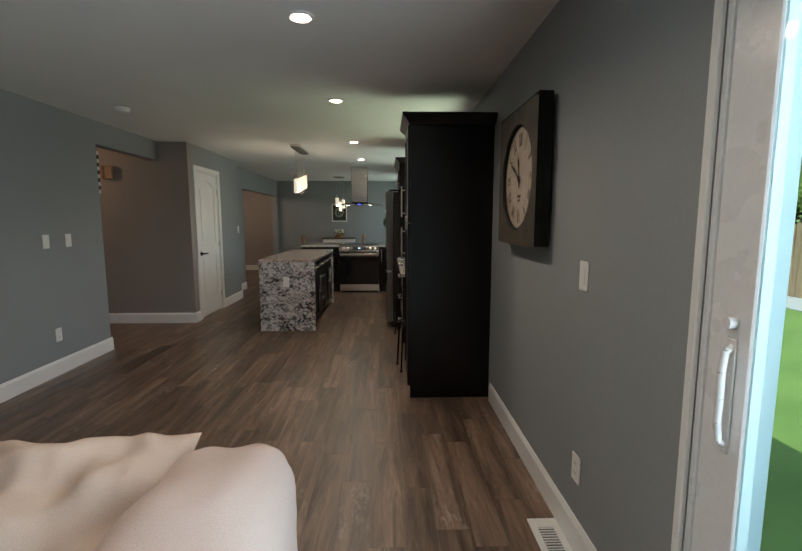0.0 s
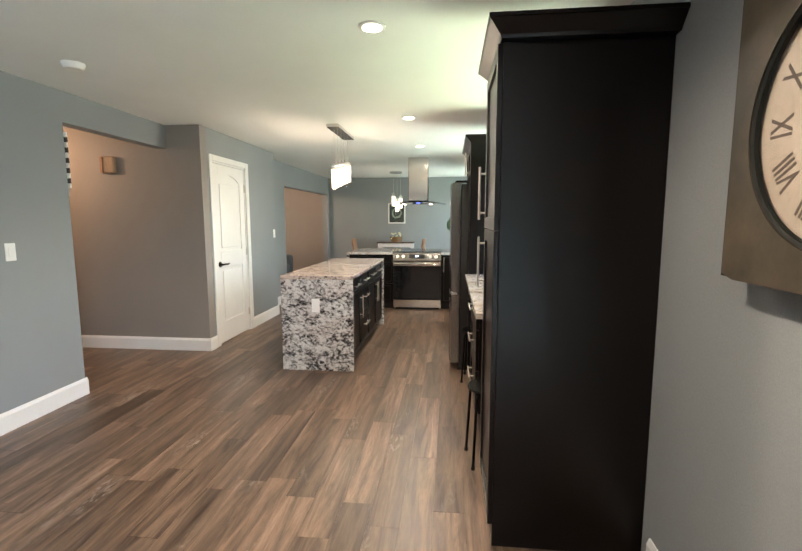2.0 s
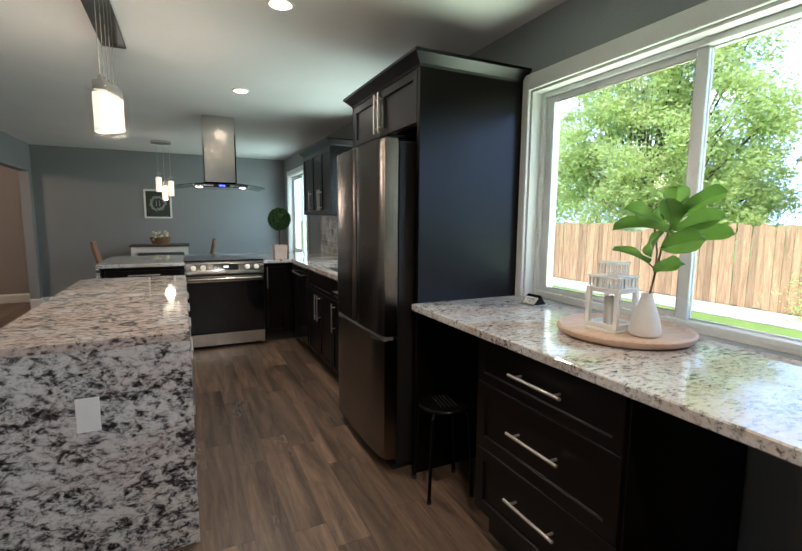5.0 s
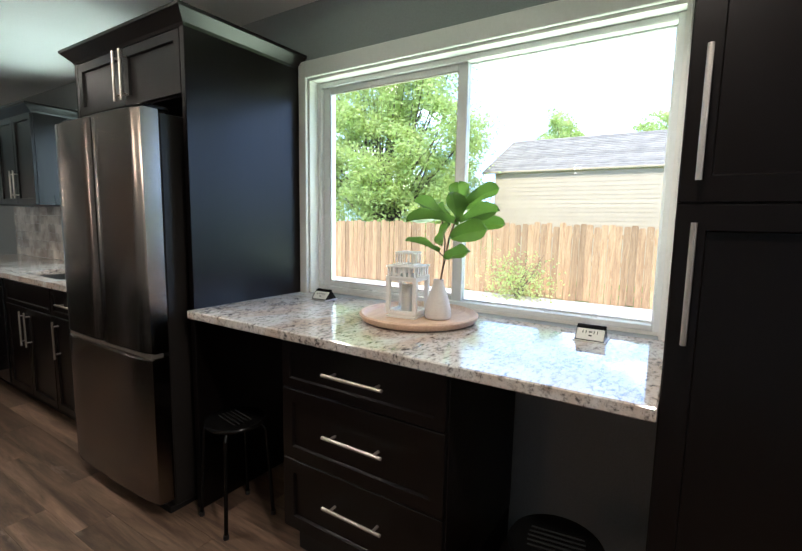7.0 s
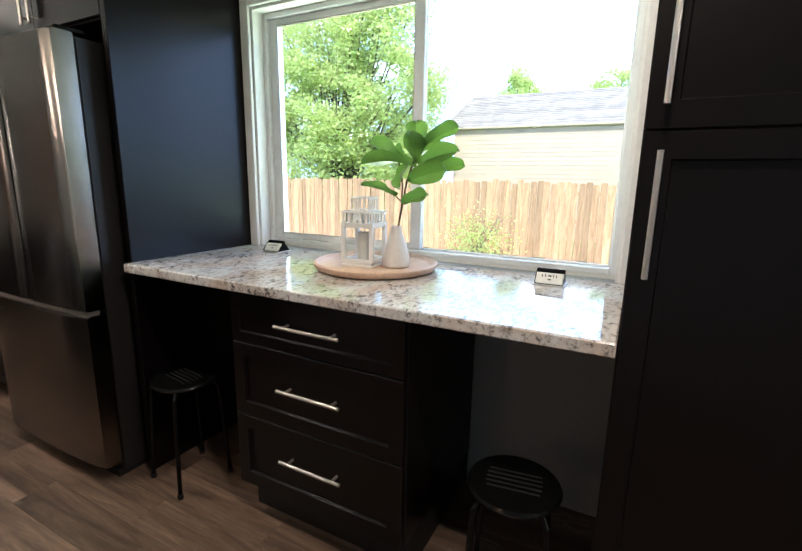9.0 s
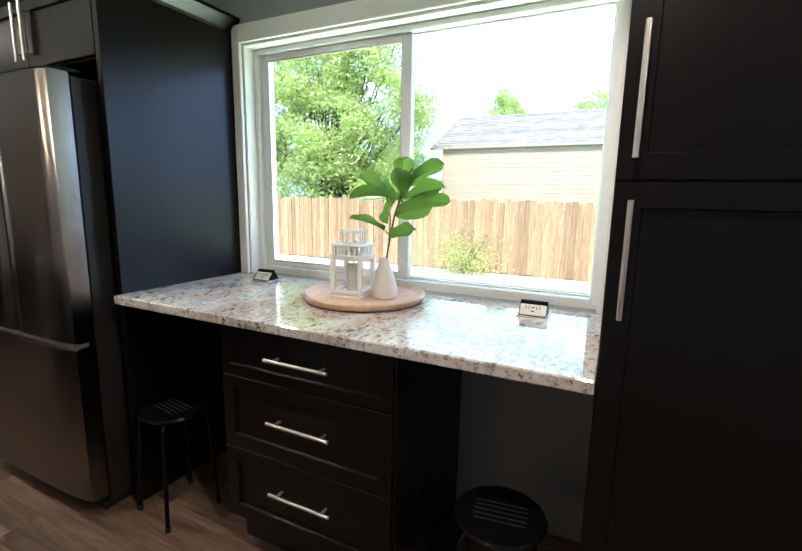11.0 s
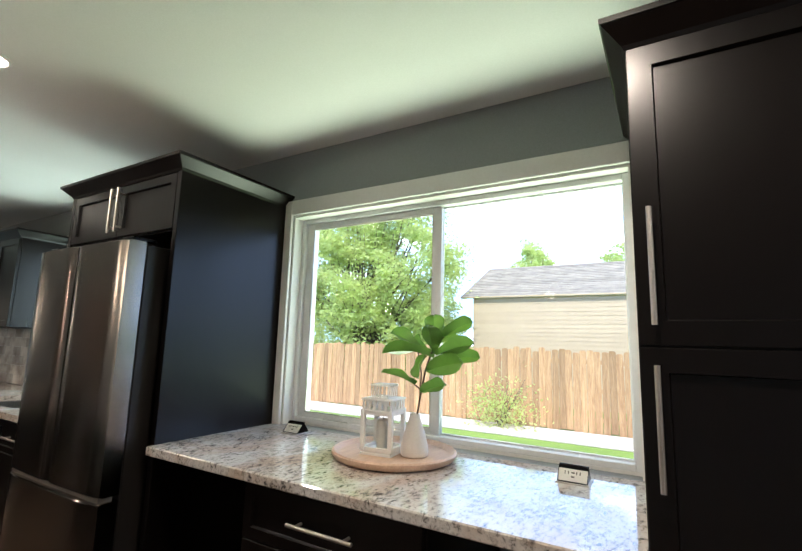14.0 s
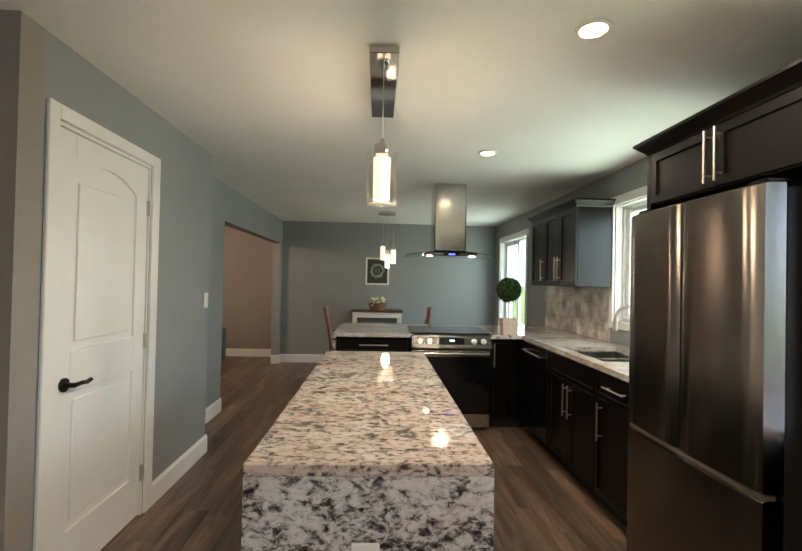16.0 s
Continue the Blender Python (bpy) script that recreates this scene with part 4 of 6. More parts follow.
def drawer_unit():
    y0, y1 = 6.84, 7.525
    c = thing("drawer_unit", (-0.3, 7.18, 0), "espresso base unit with three drawers below the desk counter", "cabinet")
    part("body", block((FX, y0, 0.14), (-0.02, y1, 0.888), 0.002), ESPRESSO, c)
    part("toe_kick", block((FX + 0.06, y0 + 0.004, 0.0), (-0.02, y1 - 0.004, 0.14)), TOEKICK, c)
    f = west(y1)
    w = y1 - y0
    for z0, z1, h, rail in ((0.150, 0.427, 0.314, 0.070), (0.431, 0.700, 0.575, 0.066), (0.705, 0.88, 0.796, 0.048)):
        d = shaker(c, f, 0.004, z0, w - 0.004, z1, rail=rail, name="drawer")
        bar_handle(d, f, 0.227, h, 0.475, h)


drawer_unit()

_d = thing("desk_counter", (-0.33, 7.19, 0.89), "polished pale granite desk counter below the window", "counter")
part("slab", block((-0.675, 6.3185, 0.89), (0.0, 8.058, 0.925), 0.004), GRANITE, _d)
part("window_ledge", block((0.001, 6.358, 0.892), (0.062, 7.99, 0.924)), GRANITE, _d)


def fridge_surround():
    y0, y1 = 8.059, 9.02
    c = thing("fridge_surround", (-0.3, 8.5, 0), "tall espresso fridge enclosure with a bridge cabinet above", "cabinet")
    part("side_panel", block((-0.64, y0, 0), (-0.001, y0 + 0.03, 2.085), 0.002), ESPRESSO, c)
    part("side_panel", block((-0.64, y1 - 0.03, 0), (-0.001, y1, 2.085), 0.002), ESPRESSO, c)
    part("bridge_body", block((FX, y0 + 0.03, 1.815), (-0.001, y1 - 0.03, 2.085)), ESPRESSO, c)
    f = west(y1 - 0.03)
    w = y1 - y0 - 0.06
    m = w / 2
    d = shaker(c, f, 0.004, 1.822, m - 0.002, 2.075, rail=0.055)
    bar_handle(d, f, m - 0.03, 1.84, m - 0.03, 2.06)
    d = shaker(c, f, m + 0.002, 1.822, w - 0.004, 2.075, rail=0.055)
    bar_handle(d, f, m + 0.03, 1.84, m + 0.03, 2.06)
    crown(c, -0.64, -0.001, y0, y1, 2.078)


fridge_surround()


def fridge():
    y0, y1 = 8.125, 8.895
    r = thing("refrigerator", (-0.4, 8.5, 0), "black stainless refrigerator with french doors and freezer drawer", "refrigerator")
    part("body", block((-0.715, y0 + 0.005, 0.03), (-0.04, y1 - 0.005, 1.735), 0.004), FRIDGESIDE, r)
    part("base_grille", block((-0.735, y0 + 0.02, 0.0), (-0.60, y1 - 0.02, 0.0295)), TOEKICK, r)

    def front(name, a, b, z0, z1):
        """A slightly bowed door with rounded edges."""
        bm = B()
        n = 10
        rows = []
        for z, ins in ((z0, 0.012), (z0 + 0.006, 0.0), (z1 - 0.006, 0.0), (z1, 0.012)):
            row = []
            for i in range(n + 1):
                k = i / n
                y = a + (b - a) * k
                mid = (y - (y0 + y1) / 2) / ((y1 - y0) / 2)
                x = -0.804 - 0.010 * (1 - mid * mid) + ins
                e = min(k, 1 - k) * (b - a)
                if e < 0.012:
                    x += (0.012 - e) * 0.9
                row.append(bm.verts.new((x, y, z)))
            rows.append(row)
        for p, q in zip(rows, rows[1:]):
            for i in range(n):
                bm.faces.new((p[i], p[i + 1], q[i + 1], q[i]))
        bk = [bm.verts.new((-0.722, y, z)) for y, z in ((a, z0), (b, z0), (b, z1), (a, z1))]
        bm.faces.new(bk)
        bm.faces.new([bk[0], *rows[0], bk[1]][::-1])
        bm.faces.new([bk[3], *rows[-1], bk[2]])
        bm.faces.new([bk[0], bk[3]] + [r_[0] for r_ in reversed(rows)])
        bm.faces.new([bk[1], bk[2]] + [r_[-1] for r_ in reversed(rows)])
        bmesh.ops.recalc_face_normals(bm, faces=bm.faces)
        return part(name, bm, STEEL, r, smooth=True)

    mid = 8.51
    front("door", y0, mid - 0.003, 0.745, 1.745)
    front("door", mid + 0.003, y1, 0.745, 1.745)
    front("freezer_drawer", y0, y1, 0.075, 0.725)
    for a, b in ((y0 + 0.02, y0 + 0.10), (y1 - 0.10, y1 - 0.02)):
        part("hinge_cover", block((-0.77, a, 1.746), (-0.66, b, 1.765), 0.006), BLACK, r)
    part("drawer_grip", block((-0.792, y0 + 0.01, 0.7255), (-0.74, y1 - 0.01, 0.7445)), NICKEL, r, "pale metal grip strip")
    return r


fridge()


def base_unit(y0, y1, label, fronts, sink=False):
    """A base cabinet on the sink run; fronts are (u0, z0, u1, z1, handle)."""
    c = thing("base_cabinet", (-0.3, (y0 + y1) / 2, 0), label, "cabinet", "base cabinets on the sink run")
    part("body", block((FX, y0 + 0.001, 0.10), (-0.02, y1 - 0.001, 0.60 if sink else 0.872), 0.002), ESPRESSO, c)
    if sink:
        bm = B()
        box(bm, (FX, y0 + 0.001, 0.60), (FX + 0.02, y1 - 0.001, 0.872))
        part("apron", bm, ESPRESSO, c)
    part("toe_kick", block((FX + 0.06, y0 + 0.001, 0), (-0.02, y1 - 0.001, 0.10)), TOEKICK, c)
    f = west(y1)
    for u0, z0, u1, z1, h in fronts:
        d = shaker(c, f, u0, z0, u1, z1, rail=0.055 if z1 - z0 > 0.3 else 0.04, name="door" if z1 - z0 > 0.3 else "drawer")
        if h:
            bar_handle(d, f, *h)


base_unit(9.021, 9.55, "espresso base cabinet with a door and a drawer beside the fridge", [(0.004, 0.105, 0.525, 0.70, (0.09, 0.45, 0.09, 0.68)), (0.004, 0.705, 0.525, 0.865, (0.15, 0.79, 0.38, 0.79))])
base_unit(9.55, 10.32, "espresso sink base cabinet with two doors", [(0.004, 0.105, 0.383, 0.70, (0.345, 0.45, 0.345, 0.68)), (0.387, 0.105, 0.766, 0.70, (0.425, 0.45, 0.425, 0.68)), (0.004, 0.705, 0.766, 0.865, None)], True)


def dishwasher():
    y0, y1 = 10.322, 10.93
    d = thing("dishwasher", (-0.3, 10.6, 0), "black built-in dishwasher with a steel bar handle", "dishwasher")
    part("body", block((FX, y0, 0.10), (-0.03, y1, 0.87)), BLACK, d)
    part("door", block((FX - 0.028, y0 + 0.003, 0.105), (FX, y1 - 0.003, 0.868), 0.005), BLACKGLASS, d)
    part("toe_kick", block((FX + 0.06, y0, 0), (-0.03, y1, 0.10)), TOEKICK, d)
    f = west(y1)
    bm = B()
    cyl(bm, f.p(0.06, 0.80, 0.075), f.p(0.55, 0.80, 0.075), 0.011)
    for u in (0.08, 0.53):
        cyl(bm, f.p(u, 0.80, 0.02), f.p(u, 0.80, 0.075), 0.008)
    part("handle", bm, BRIGHT, d, "steel bar handle", True)


dishwasher()

# ---- kitchen: peninsula with the range ----
PY = 11.06  # front of the peninsula cabinets


def south(x):
    return Face((x, PY, 0), (1, 0, 0), (0, -1, 0))


def peninsula_unit(x0, x1, label, fronts):
    c = thing("base_cabinet", ((x0 + x1) / 2, 11.3, 0), label, "cabinet", "base cabinets on the peninsula")
    part("body", block((x0 + 0.001, PY, 0.10), (x1 - 0.001, 11.66, 0.872), 0.002), ESPRESSO, c)
    part("toe_kick", block((x0 + 0.001, PY + 0.06, 0), (x1 - 0.001, 11.66, 0.10)), TOEKICK, c)
    f = south(x0)
    for u0, z0, u1, z1, h in fronts:
        d = shaker(c, f, u0, z0, u1, z1, rail=0.05 if z1 - z0 > 0.3 else 0.035, name="door" if z1 - z0 > 0.3 else "drawer")
        if h:
            bar_handle(d, f, *h)


peninsula_unit(-2.41, -1.703, "espresso base cabinet with drawers beside the range", [(0.004, 0.72, 0.703, 0.866, (0.22, 0.795, 0.49, 0.795)), (0.004, 0.415, 0.703, 0.715, (0.22, 0.60, 0.49, 0.60)), (0.004, 0.105, 0.703, 0.41, (0.22, 0.29, 0.49, 0.29))])
peninsula_unit(-0.943, -0.622, "narrow espresso base cabinet with one tall door beside the range", [(0.004, 0.105, 0.26, 0.866, (0.04, 0.60, 0.04, 0.83))])
peninsula_unit(-0.62, -0.02, "espresso corner base cabinet", [])

bm = B()
box(bm, (-2.44, 10.985, 0.875), (-1.703, 12.03, 0.91), 0.004)
box(bm, (-1.703, 11.69, 0.875), (-0.943, 12.03, 0.91))
box(bm, (-0.943, 10.985, 0.875), (-0.648, 12.03, 0.91))
box(bm, (-0.648, 9.022, 0.875), (-0.56, 12.03, 0.91))
box(bm, (-0.56, 9.022, 0.875), (-0.12, 9.60, 0.91))
box(bm, (-0.56, 10.27, 0.875), (-0.12, 12.03, 0.91))
box(bm, (-0.12, 9.022, 0.875), (-0.001, 12.03, 0.91))
single("kitchen_counter", bm, GRANITE, "polished pale granite worktop round the sink and range", "counter")
single("waterfall_panel", block((-2.44, 10.985, 0), (-2.412, 12.03, 0.8745), 0.003), GRANITE2, "granite waterfall end of the peninsula", "panel")


def gas_range():
    x0, x1 = -1.699, -0.947
    r = thing("range", (-1.32, 11.3, 0), "stainless slide-in range with black glass oven door", "range")
    part("body", block((x0 + 0.002, 11.02, 0.03), (x1 - 0.002, 11.685, 0.90)), BLACK, r)
    part("kick", block((x0 + 0.03, 11.06, 0.0), (x1 - 0.03, 11.6, 0.03)), TOEKICK, r)
    part("drawer", block((x0 + 0.002, 10.985, 0.035), (x1 - 0.002, 11.02, 0.165), 0.005), BRIGHT, r, "stainless storage drawer")
    bm = B()
    box(bm, (x0 + 0.002, 10.98, 0.172), (x1 - 0.002, 11.02, 0.765), 0.005)
    door = part("oven_door", bm, BLACKGLASS, r, "black glass oven door")
    part("door_rail", block((x0 + 0.003, 10.976, 0.70), (x1 - 0.003, 10.982, 0.765), 0.001), BRIGHT, door)
    bm = B()
    cyl(bm, (x0 + 0.03, 10.925, 0.735), (x1 - 0.03, 10.925, 0.735), 0.013)
    for x in (x0 + 0.06, x1 - 0.06):
        cyl(bm, (x, 10.925, 0.735), (x, 10.98, 0.735), 0.010)
    part("handle", bm, BRIGHT, door, "stainless bar handle", True)
    # sloped control panel
    bm = B()
    prof = [(11.02, 0.775), (10.955, 0.775), (10.945, 0.79), (10.985, 0.905), (11.02, 0.912)]
    a = [bm.verts.new((x0, y, z)) for y, z in prof]
    b = [bm.verts.new((x1, y, z)) for y, z in prof]
    bm.faces.new(a)
    bm.faces.new(list(reversed(b)))
    for i in range(len(prof)):
        j = (i + 1) % len(prof)
        bm.faces.new((a[i], b[i], b[j], a[j]))
    bmesh.ops.recalc_face_normals(bm, faces=bm.faces)
    panel = part("control_panel", bm, RANGESTEEL, r)
    n = Vector((0, -0.115, 0.04)).normalized()
    for x in (x0 + 0.075, x0 + 0.165, x1 - 0.165, x1 - 0.075):
        c = Vector((x, 10.965, 0.848))
        bm = B()
        cyl(bm, c, c + n * 0.012, 0.027, 0.026, 20)
        cyl(bm, c + n * 0.012, c + n * 0.034, 0.020, 0.018, 20)
        part("knob", bm, NICKEL, panel, "round metal knob", True)
    m = Matrix.Translation((-1.323, 10.9665, 0.85)) @ Euler((radians(-19), 0, 0)).to_matrix().to_4x4()
    bm = B()
    box(bm, (-0.12, -0.003, -0.033), (0.12, 0.001, 0.033), 0, m)
    disp = part("display", bm, BLACKGLASS, panel, "black glass control display")
    bm = B()
    box(bm, (-0.02, -0.0045, -0.004), (0.025, -0.0032, 0.012), 0, m)
    part("digits", bm, OVENLED, disp)
    part("cooktop", block((x0 - 0.004, 11.0, 0.9125), (x1 + 0.004, 11.69, 0.922), 0.003), BLACKGLASS, r, "black glass cooktop")
    part("cooktop_trim", block((x0 - 0.002, 11.021, 0.901), (x1 + 0.002, 11.688, 0.912)), BRIGHT, r)
    return r


gas_range()


def hood():
    h = thing("range_hood", (-1.32, 11.35, 1.66), "stainless island range hood with a curved glass canopy", "range hood")
    part("chimney", block((-1.48, 11.20, 1.708), (-1.16, 11.50, CEIL), 0.012), BRIGHT, h)
    part("collar", block((-1.481, 11.199, 2.05), (-1.159, 11.501, 2.053)), BRIGHT, h)
    bm = block((-1.575, 11.11, 1.662), (-1.065, 11.59, 1.694), 0.008)
    part("body", bm, BRIGHT, h)
    bm = B()
    n = 18
    up, dn = [], []
    for i in range(n + 1):
        k = -1 + 2 * i / n
        x = -1.32 + 0.44 * k
        z = 1.706 - 0.042 * k * k
        d = 0.33 - 0.05 * k * k
        up.append([bm.verts.new((x, 11.35 + s * d, z)) for s in (-1, 1)])
        dn.append([bm.verts.new((x, 11.35 + s * d, z - 0.007)) for s in (-1, 1)])
    for i in range(n):
        bm.faces.new((up[i][0], up[i + 1][0], up[i + 1][1], up[i][1]))
        bm.faces.new((dn[i][1], dn[i + 1][1], dn[i + 1][0], dn[i][0]))
        bm.faces.new((dn[i][0], dn[i + 1][0], up[i + 1][0], up[i][0]))
        bm.faces.new((up[i][1], up[i + 1][1], dn[i + 1][1], dn[i][1]))
    part("glass_canopy", bm, HOODGLASS, h, "curved smoked glass canopy", True)
    part("control_strip", block((-1.40, 11.104, 1.666), (-1.24, 11.1095, 1.688)), BLACKGLASS, h)
    part("display", block((-1.345, 11.1015, 1.671), (-1.285, 11.1038, 1.683)), BLUELED, h, "small blue lit display")
    for x in (-1.53, -1.11):
        bm = B()
        cyl(bm, (x, 11.15, 1.657), (x, 11.15, 1.66), 0.03, seg=18)
        part("hood_light", bm, HOODLED, h, "lit round hood lamp")
    return h


hood()


def upper_cabinet():
    y0, y1, x = 10.535, 11.66, -0.32
    c = thing("upper_cabinet", (-0.16, 11.1, 1.39), "espresso wall cabinet with three doors and a crown", "cabinet")
    part("body", block((x, y0, 1.39), (-0.001, y1, 2.085), 0.002), ESPRESSO, c)
    f = west(y1, x)
    for u0, u1, hu in ((0.004, 0.40, 0.365), (0.404, 0.762, 0.728), (0.766, 1.121, 0.80)):
        d = shaker(c, f, u0, 1.395, u1, 2.075)
        bar_handle(d, f, hu, 1.44, hu, 1.66)
    crown(c, x - 0.012, -0.001, y0, y1, 2.078)


upper_cabinet()
def backsplash():
    """Stone tiles in running bond on the east wall, each with its own tone."""
    wall = tagged(single("backsplash", block((-0.006, 10.585, 0.911), (-0.001, 12.09, 1.388)), PLATE, "veined grey and cream stone tile backsplash", "backsplash"), kind="structure")
    for row in range(6):
        z = 0.9125 + 0.0792 * row
        y = 10.586 - (0.078 if row % 2 else 0.0)
        while y < 12.088:
            a, b = max(y, 10.586), min(y + 0.155, 12.089)
            if b - a > 0.01:
                part("tile", block((-0.013, a, z), (-0.0062, b, z + 0.0772), 0.0012), MARBLE, wall)
            y += 0.157


backsplash()


def sink():
    s = thing("sink", (-0.34, 9.93, 0.7), "undermount double-bowl stainless steel sink", "sink")
    for a, b in ((9.605, 9.925), (9.945, 10.265)):
        bm = B()
        t = 0.004
        box(bm, (-0.555, a, 0.70), (-0.125, b, 0.704))
        box(bm, (-0.555, a, 0.704), (-0.551, b, 0.874))
        box(bm, (-0.129, a, 0.704), (-0.125, b, 0.874))
        box(bm, (-0.551, a, 0.704), (-0.129, a + t, 0.874))
        box(bm, (-0.551, b - t, 0.704), (-0.129, b, 0.874))
        part("bowl", bm, SINKSTEEL, s)
        bm = B()
        cyl(bm, (-0.34, (a + b) / 2, 0.7042), (-0.34, (a + b) / 2, 0.708), 0.04, seg=20)
        part("drain", bm, CHROME, s)
    part("divider", block((-0.551, 9.925, 0.80), (-0.129, 9.945, 0.874), 0.003), BRIGHT, s)
    f = thing("faucet", (-0.07, 9.95, 0.91), "brushed nickel gooseneck kitchen faucet", "faucet")
    bm = B()
    cyl(bm, (-0.07, 9.95, 0.91), (-0.07, 9.95, 0.96), 0.026, 0.02)
    pts = [(-0.07, 9.95, 0.96), (-0.07, 9.95, 1.16)]
    pts += [(-0.165 + 0.095 * math.cos(a), 9.95 + 0.03 * (1 - math.cos(a)), 1.16 + 0.095 * math.sin(a)) for a in [math.pi * i / 10 for i in range(1, 11)]]
    tube(bm, pts, 0.012, 12)
    part("spout", bm, NICKEL, f, smooth=True)
    bm = B()
    cyl(bm, (-0.26, 10.01, 1.16), (-0.265, 10.012, 1.07), 0.015, 0.018)
    part("spray_head", bm, NICKEL, f, smooth=True)
    bm = B()
    cyl(bm, (-0.07, 9.95, 0.99), (-0.07, 9.87, 1.03), 0.007)
    part("lever", bm, NICKEL, f, smooth=True)


sink()


# ---- island ----
def island():
    x0, x1, y0, y1, top = -2.378, -1.694, 7.98, 9.957, 0.902
    c = thing("kitchen_island", (-2.03, 8.97, 0), "kitchen island with granite top, waterfall ends and espresso fronts", "island")
    part("top", block((x0, y0, top - 0.035), (x1, y1, top), 0.003), GRANITE3, c, "polished pale granite top")
    part("waterfall_end", block((x0, y0, 0), (x1, y0 + 0.032, top - 0.0355), 0.002), GRANITE2, c, "grey and white patchy granite end")
    part("waterfall_end", block((x0, y1 - 0.032, 0), (x1, y1, top - 0.0355), 0.002), GRANITE2, c, "grey and white patchy granite end")
    part("body", block((x0 + 0.03, y0 + 0.033, 0.10), (x1 - 0.045, y1 - 0.033, top - 0.036)), ESPRESSO, c)
    part("toe_kick", block((x0 + 0.09, y0 + 0.033, 0), (x1 - 0.11, y1 - 0.033, 0.10)), TOEKICK, c)
    f = Face((x1 - 0.045, y0 + 0.034, 0), (0, 1, 0), (1, 0, 0))
    n, w = 4, (y1 - y0 - 0.068) / 4
    for i in range(n):
        u0, u1 = i * w + 0.003, (i + 1) * w - 0.003
        d = shaker(c, f, u0, 0.70, u1, 0.857, rail=0.035, name="drawer")
        bar_handle(d, f, u0 + 0.12, 0.78, u1 - 0.12, 0.78)
        if i == 1:
            for z0, z1 in ((0.105, 0.395), (0.40, 0.695)):
                d = shaker(c, f, u0, z0, u1, z1, rail=0.045, name="drawer")
                bar_handle(d, f, u0 + 0.12, z1 - 0.09, u1 - 0.12, z1 - 0.09)
        else:
            d = shaker(c, f, u0, 0.105, u1, 0.695)
            hu = u1 - 0.04 if i in (0, 2) else u0 + 0.04
            bar_handle(d, f, hu, 0.42, hu, 0.655)
    bm = B()
    box(bm, (-2.083, y0 - 0.006, 0.56), (-2.007, y0 - 0.0005, 0.69), 0.002)
    o = single("outlet_plate", bm, PLATE, "white rectangular outlet plate on the granite", "outlet")
    for z in (0.60, 0.65):
        p = part("socket", block((-2.062, y0 - 0.0075, z - 0.016), (-2.028, y0 - 0.0061, z + 0.016), 0.001), PLATE, o)


island()


# ---- lamps ----
def bubble_lamp(parent, x, y, z0, z1, r=0.066, top=CEIL - 0.04):
    """A clear glass cylinder round a glowing bubble crystal, hung from a chrome socket."""
    bm = B()
    cyl(bm, (x, y, z1 + 0.05), (x, y, top), 0.0022, seg=6)
    part("cord", bm, NICKEL, parent)
    bm = B()
    lathe(bm, [(0.030, -0.012), (0.034, -0.010), (0.034, 0.030), (0.031, 0.034), (0.012, 0.038), (0.009, 0.055), (0.004, 0.062)], (x, y, z1), 18)
    part("lamp_cap", bm, CHROME, parent, "polished chrome cap", True)
    bm = B()
    h = z1 - z0
    lathe(bm, [(r - 0.010, 0.0), (r - 0.002, 0.001), (r, 0.006), (r, h - 0.004), (r - 0.002, h), (r - 0.006, h - 0.001), (r - 0.006, h - 0.006)], (x, y, z0), 28, False)
    part("glass_shade", bm, BUBBLE, parent, "clear glass cylinder shade", True)
    bm = B()
    lathe(bm, [(0.026, 0.0), (0.036, 0.004), (0.037, h - 0.045), (0.026, h - 0.040)], (x, y, z0 + 0.022), 18)
    part("crystal", bm, CRYSTAL, parent, "glowing bubble crystal column", True)


def pendant_bar():
    p = thing("pendant_light", (-2.02, 8.99, CEIL), "linear chrome pendant with glowing glass cylinders above the island", "pendant light")
    part("canopy", block((-2.085, 8.62, CEIL - 0.035), (-1.957, 9.37, CEIL), 0.003), CHROME, p, "polished chrome rectangular canopy")
    for i in range(5):
        bubble_lamp(p, -2.021, 8.69 + 0.152 * i, 1.728 + 0.027 * i, 1.955 + 0.027 * i)


pendant_bar()


def dining_pendant():
    p = thing("pendant_light", (-1.92, 13.25, CEIL), "cluster pendant of three glowing glass cylinders above the dining area", "pendant light")
    bm = B()
    cyl(bm, (-1.92, 13.25, CEIL - 0.03), (-1.92, 13.25, CEIL), 0.13, seg=28)
    part("canopy", bm, CHROME, p, "round chrome canopy", True)
    for x, y, z in ((-1.97, 13.25, 1.68), (-1.90, 13.31, 1.57), (-1.82, 13.22, 1.63)):
        bubble_lamp(p, x, y, z, z + 0.24, 0.058)


dining_pendant()


def downlight(x, y):
    d = thing("recessed_light", (x, y, CEIL), "lit round recessed ceiling light with white trim", "ceiling light", "recessed lights in a row")
    bm = B()
    n = 28
    lathe(bm, [(0.070, 0.0), (0.068, -0.006), (0.055, -0.010), (0.046, -0.004), (0.046, 0.0)], (x, y, CEIL), n, False)
    bmesh.ops.recalc_face_normals(bm, faces=bm.faces)
    part("trim_ring", bm, WHITE, d, smooth=True)
    bm = B()
    cyl(bm, (x, y, CEIL - 0.012), (x, y, CEIL - 0.0085), 0.043, seg=28)
    part("lens", bm, BULB, d, "glowing warm white lens")


for _x, _y, _w in DOWNLIGHTS:
    downlight(_x, _y)

bm = B()
lathe(bm, [(0.03, -0.038), (0.05, -0.036), (0.062, -0.02), (0.066, -0.006), (0.066, 0)], (-3.18, 6.70, CEIL), 28)
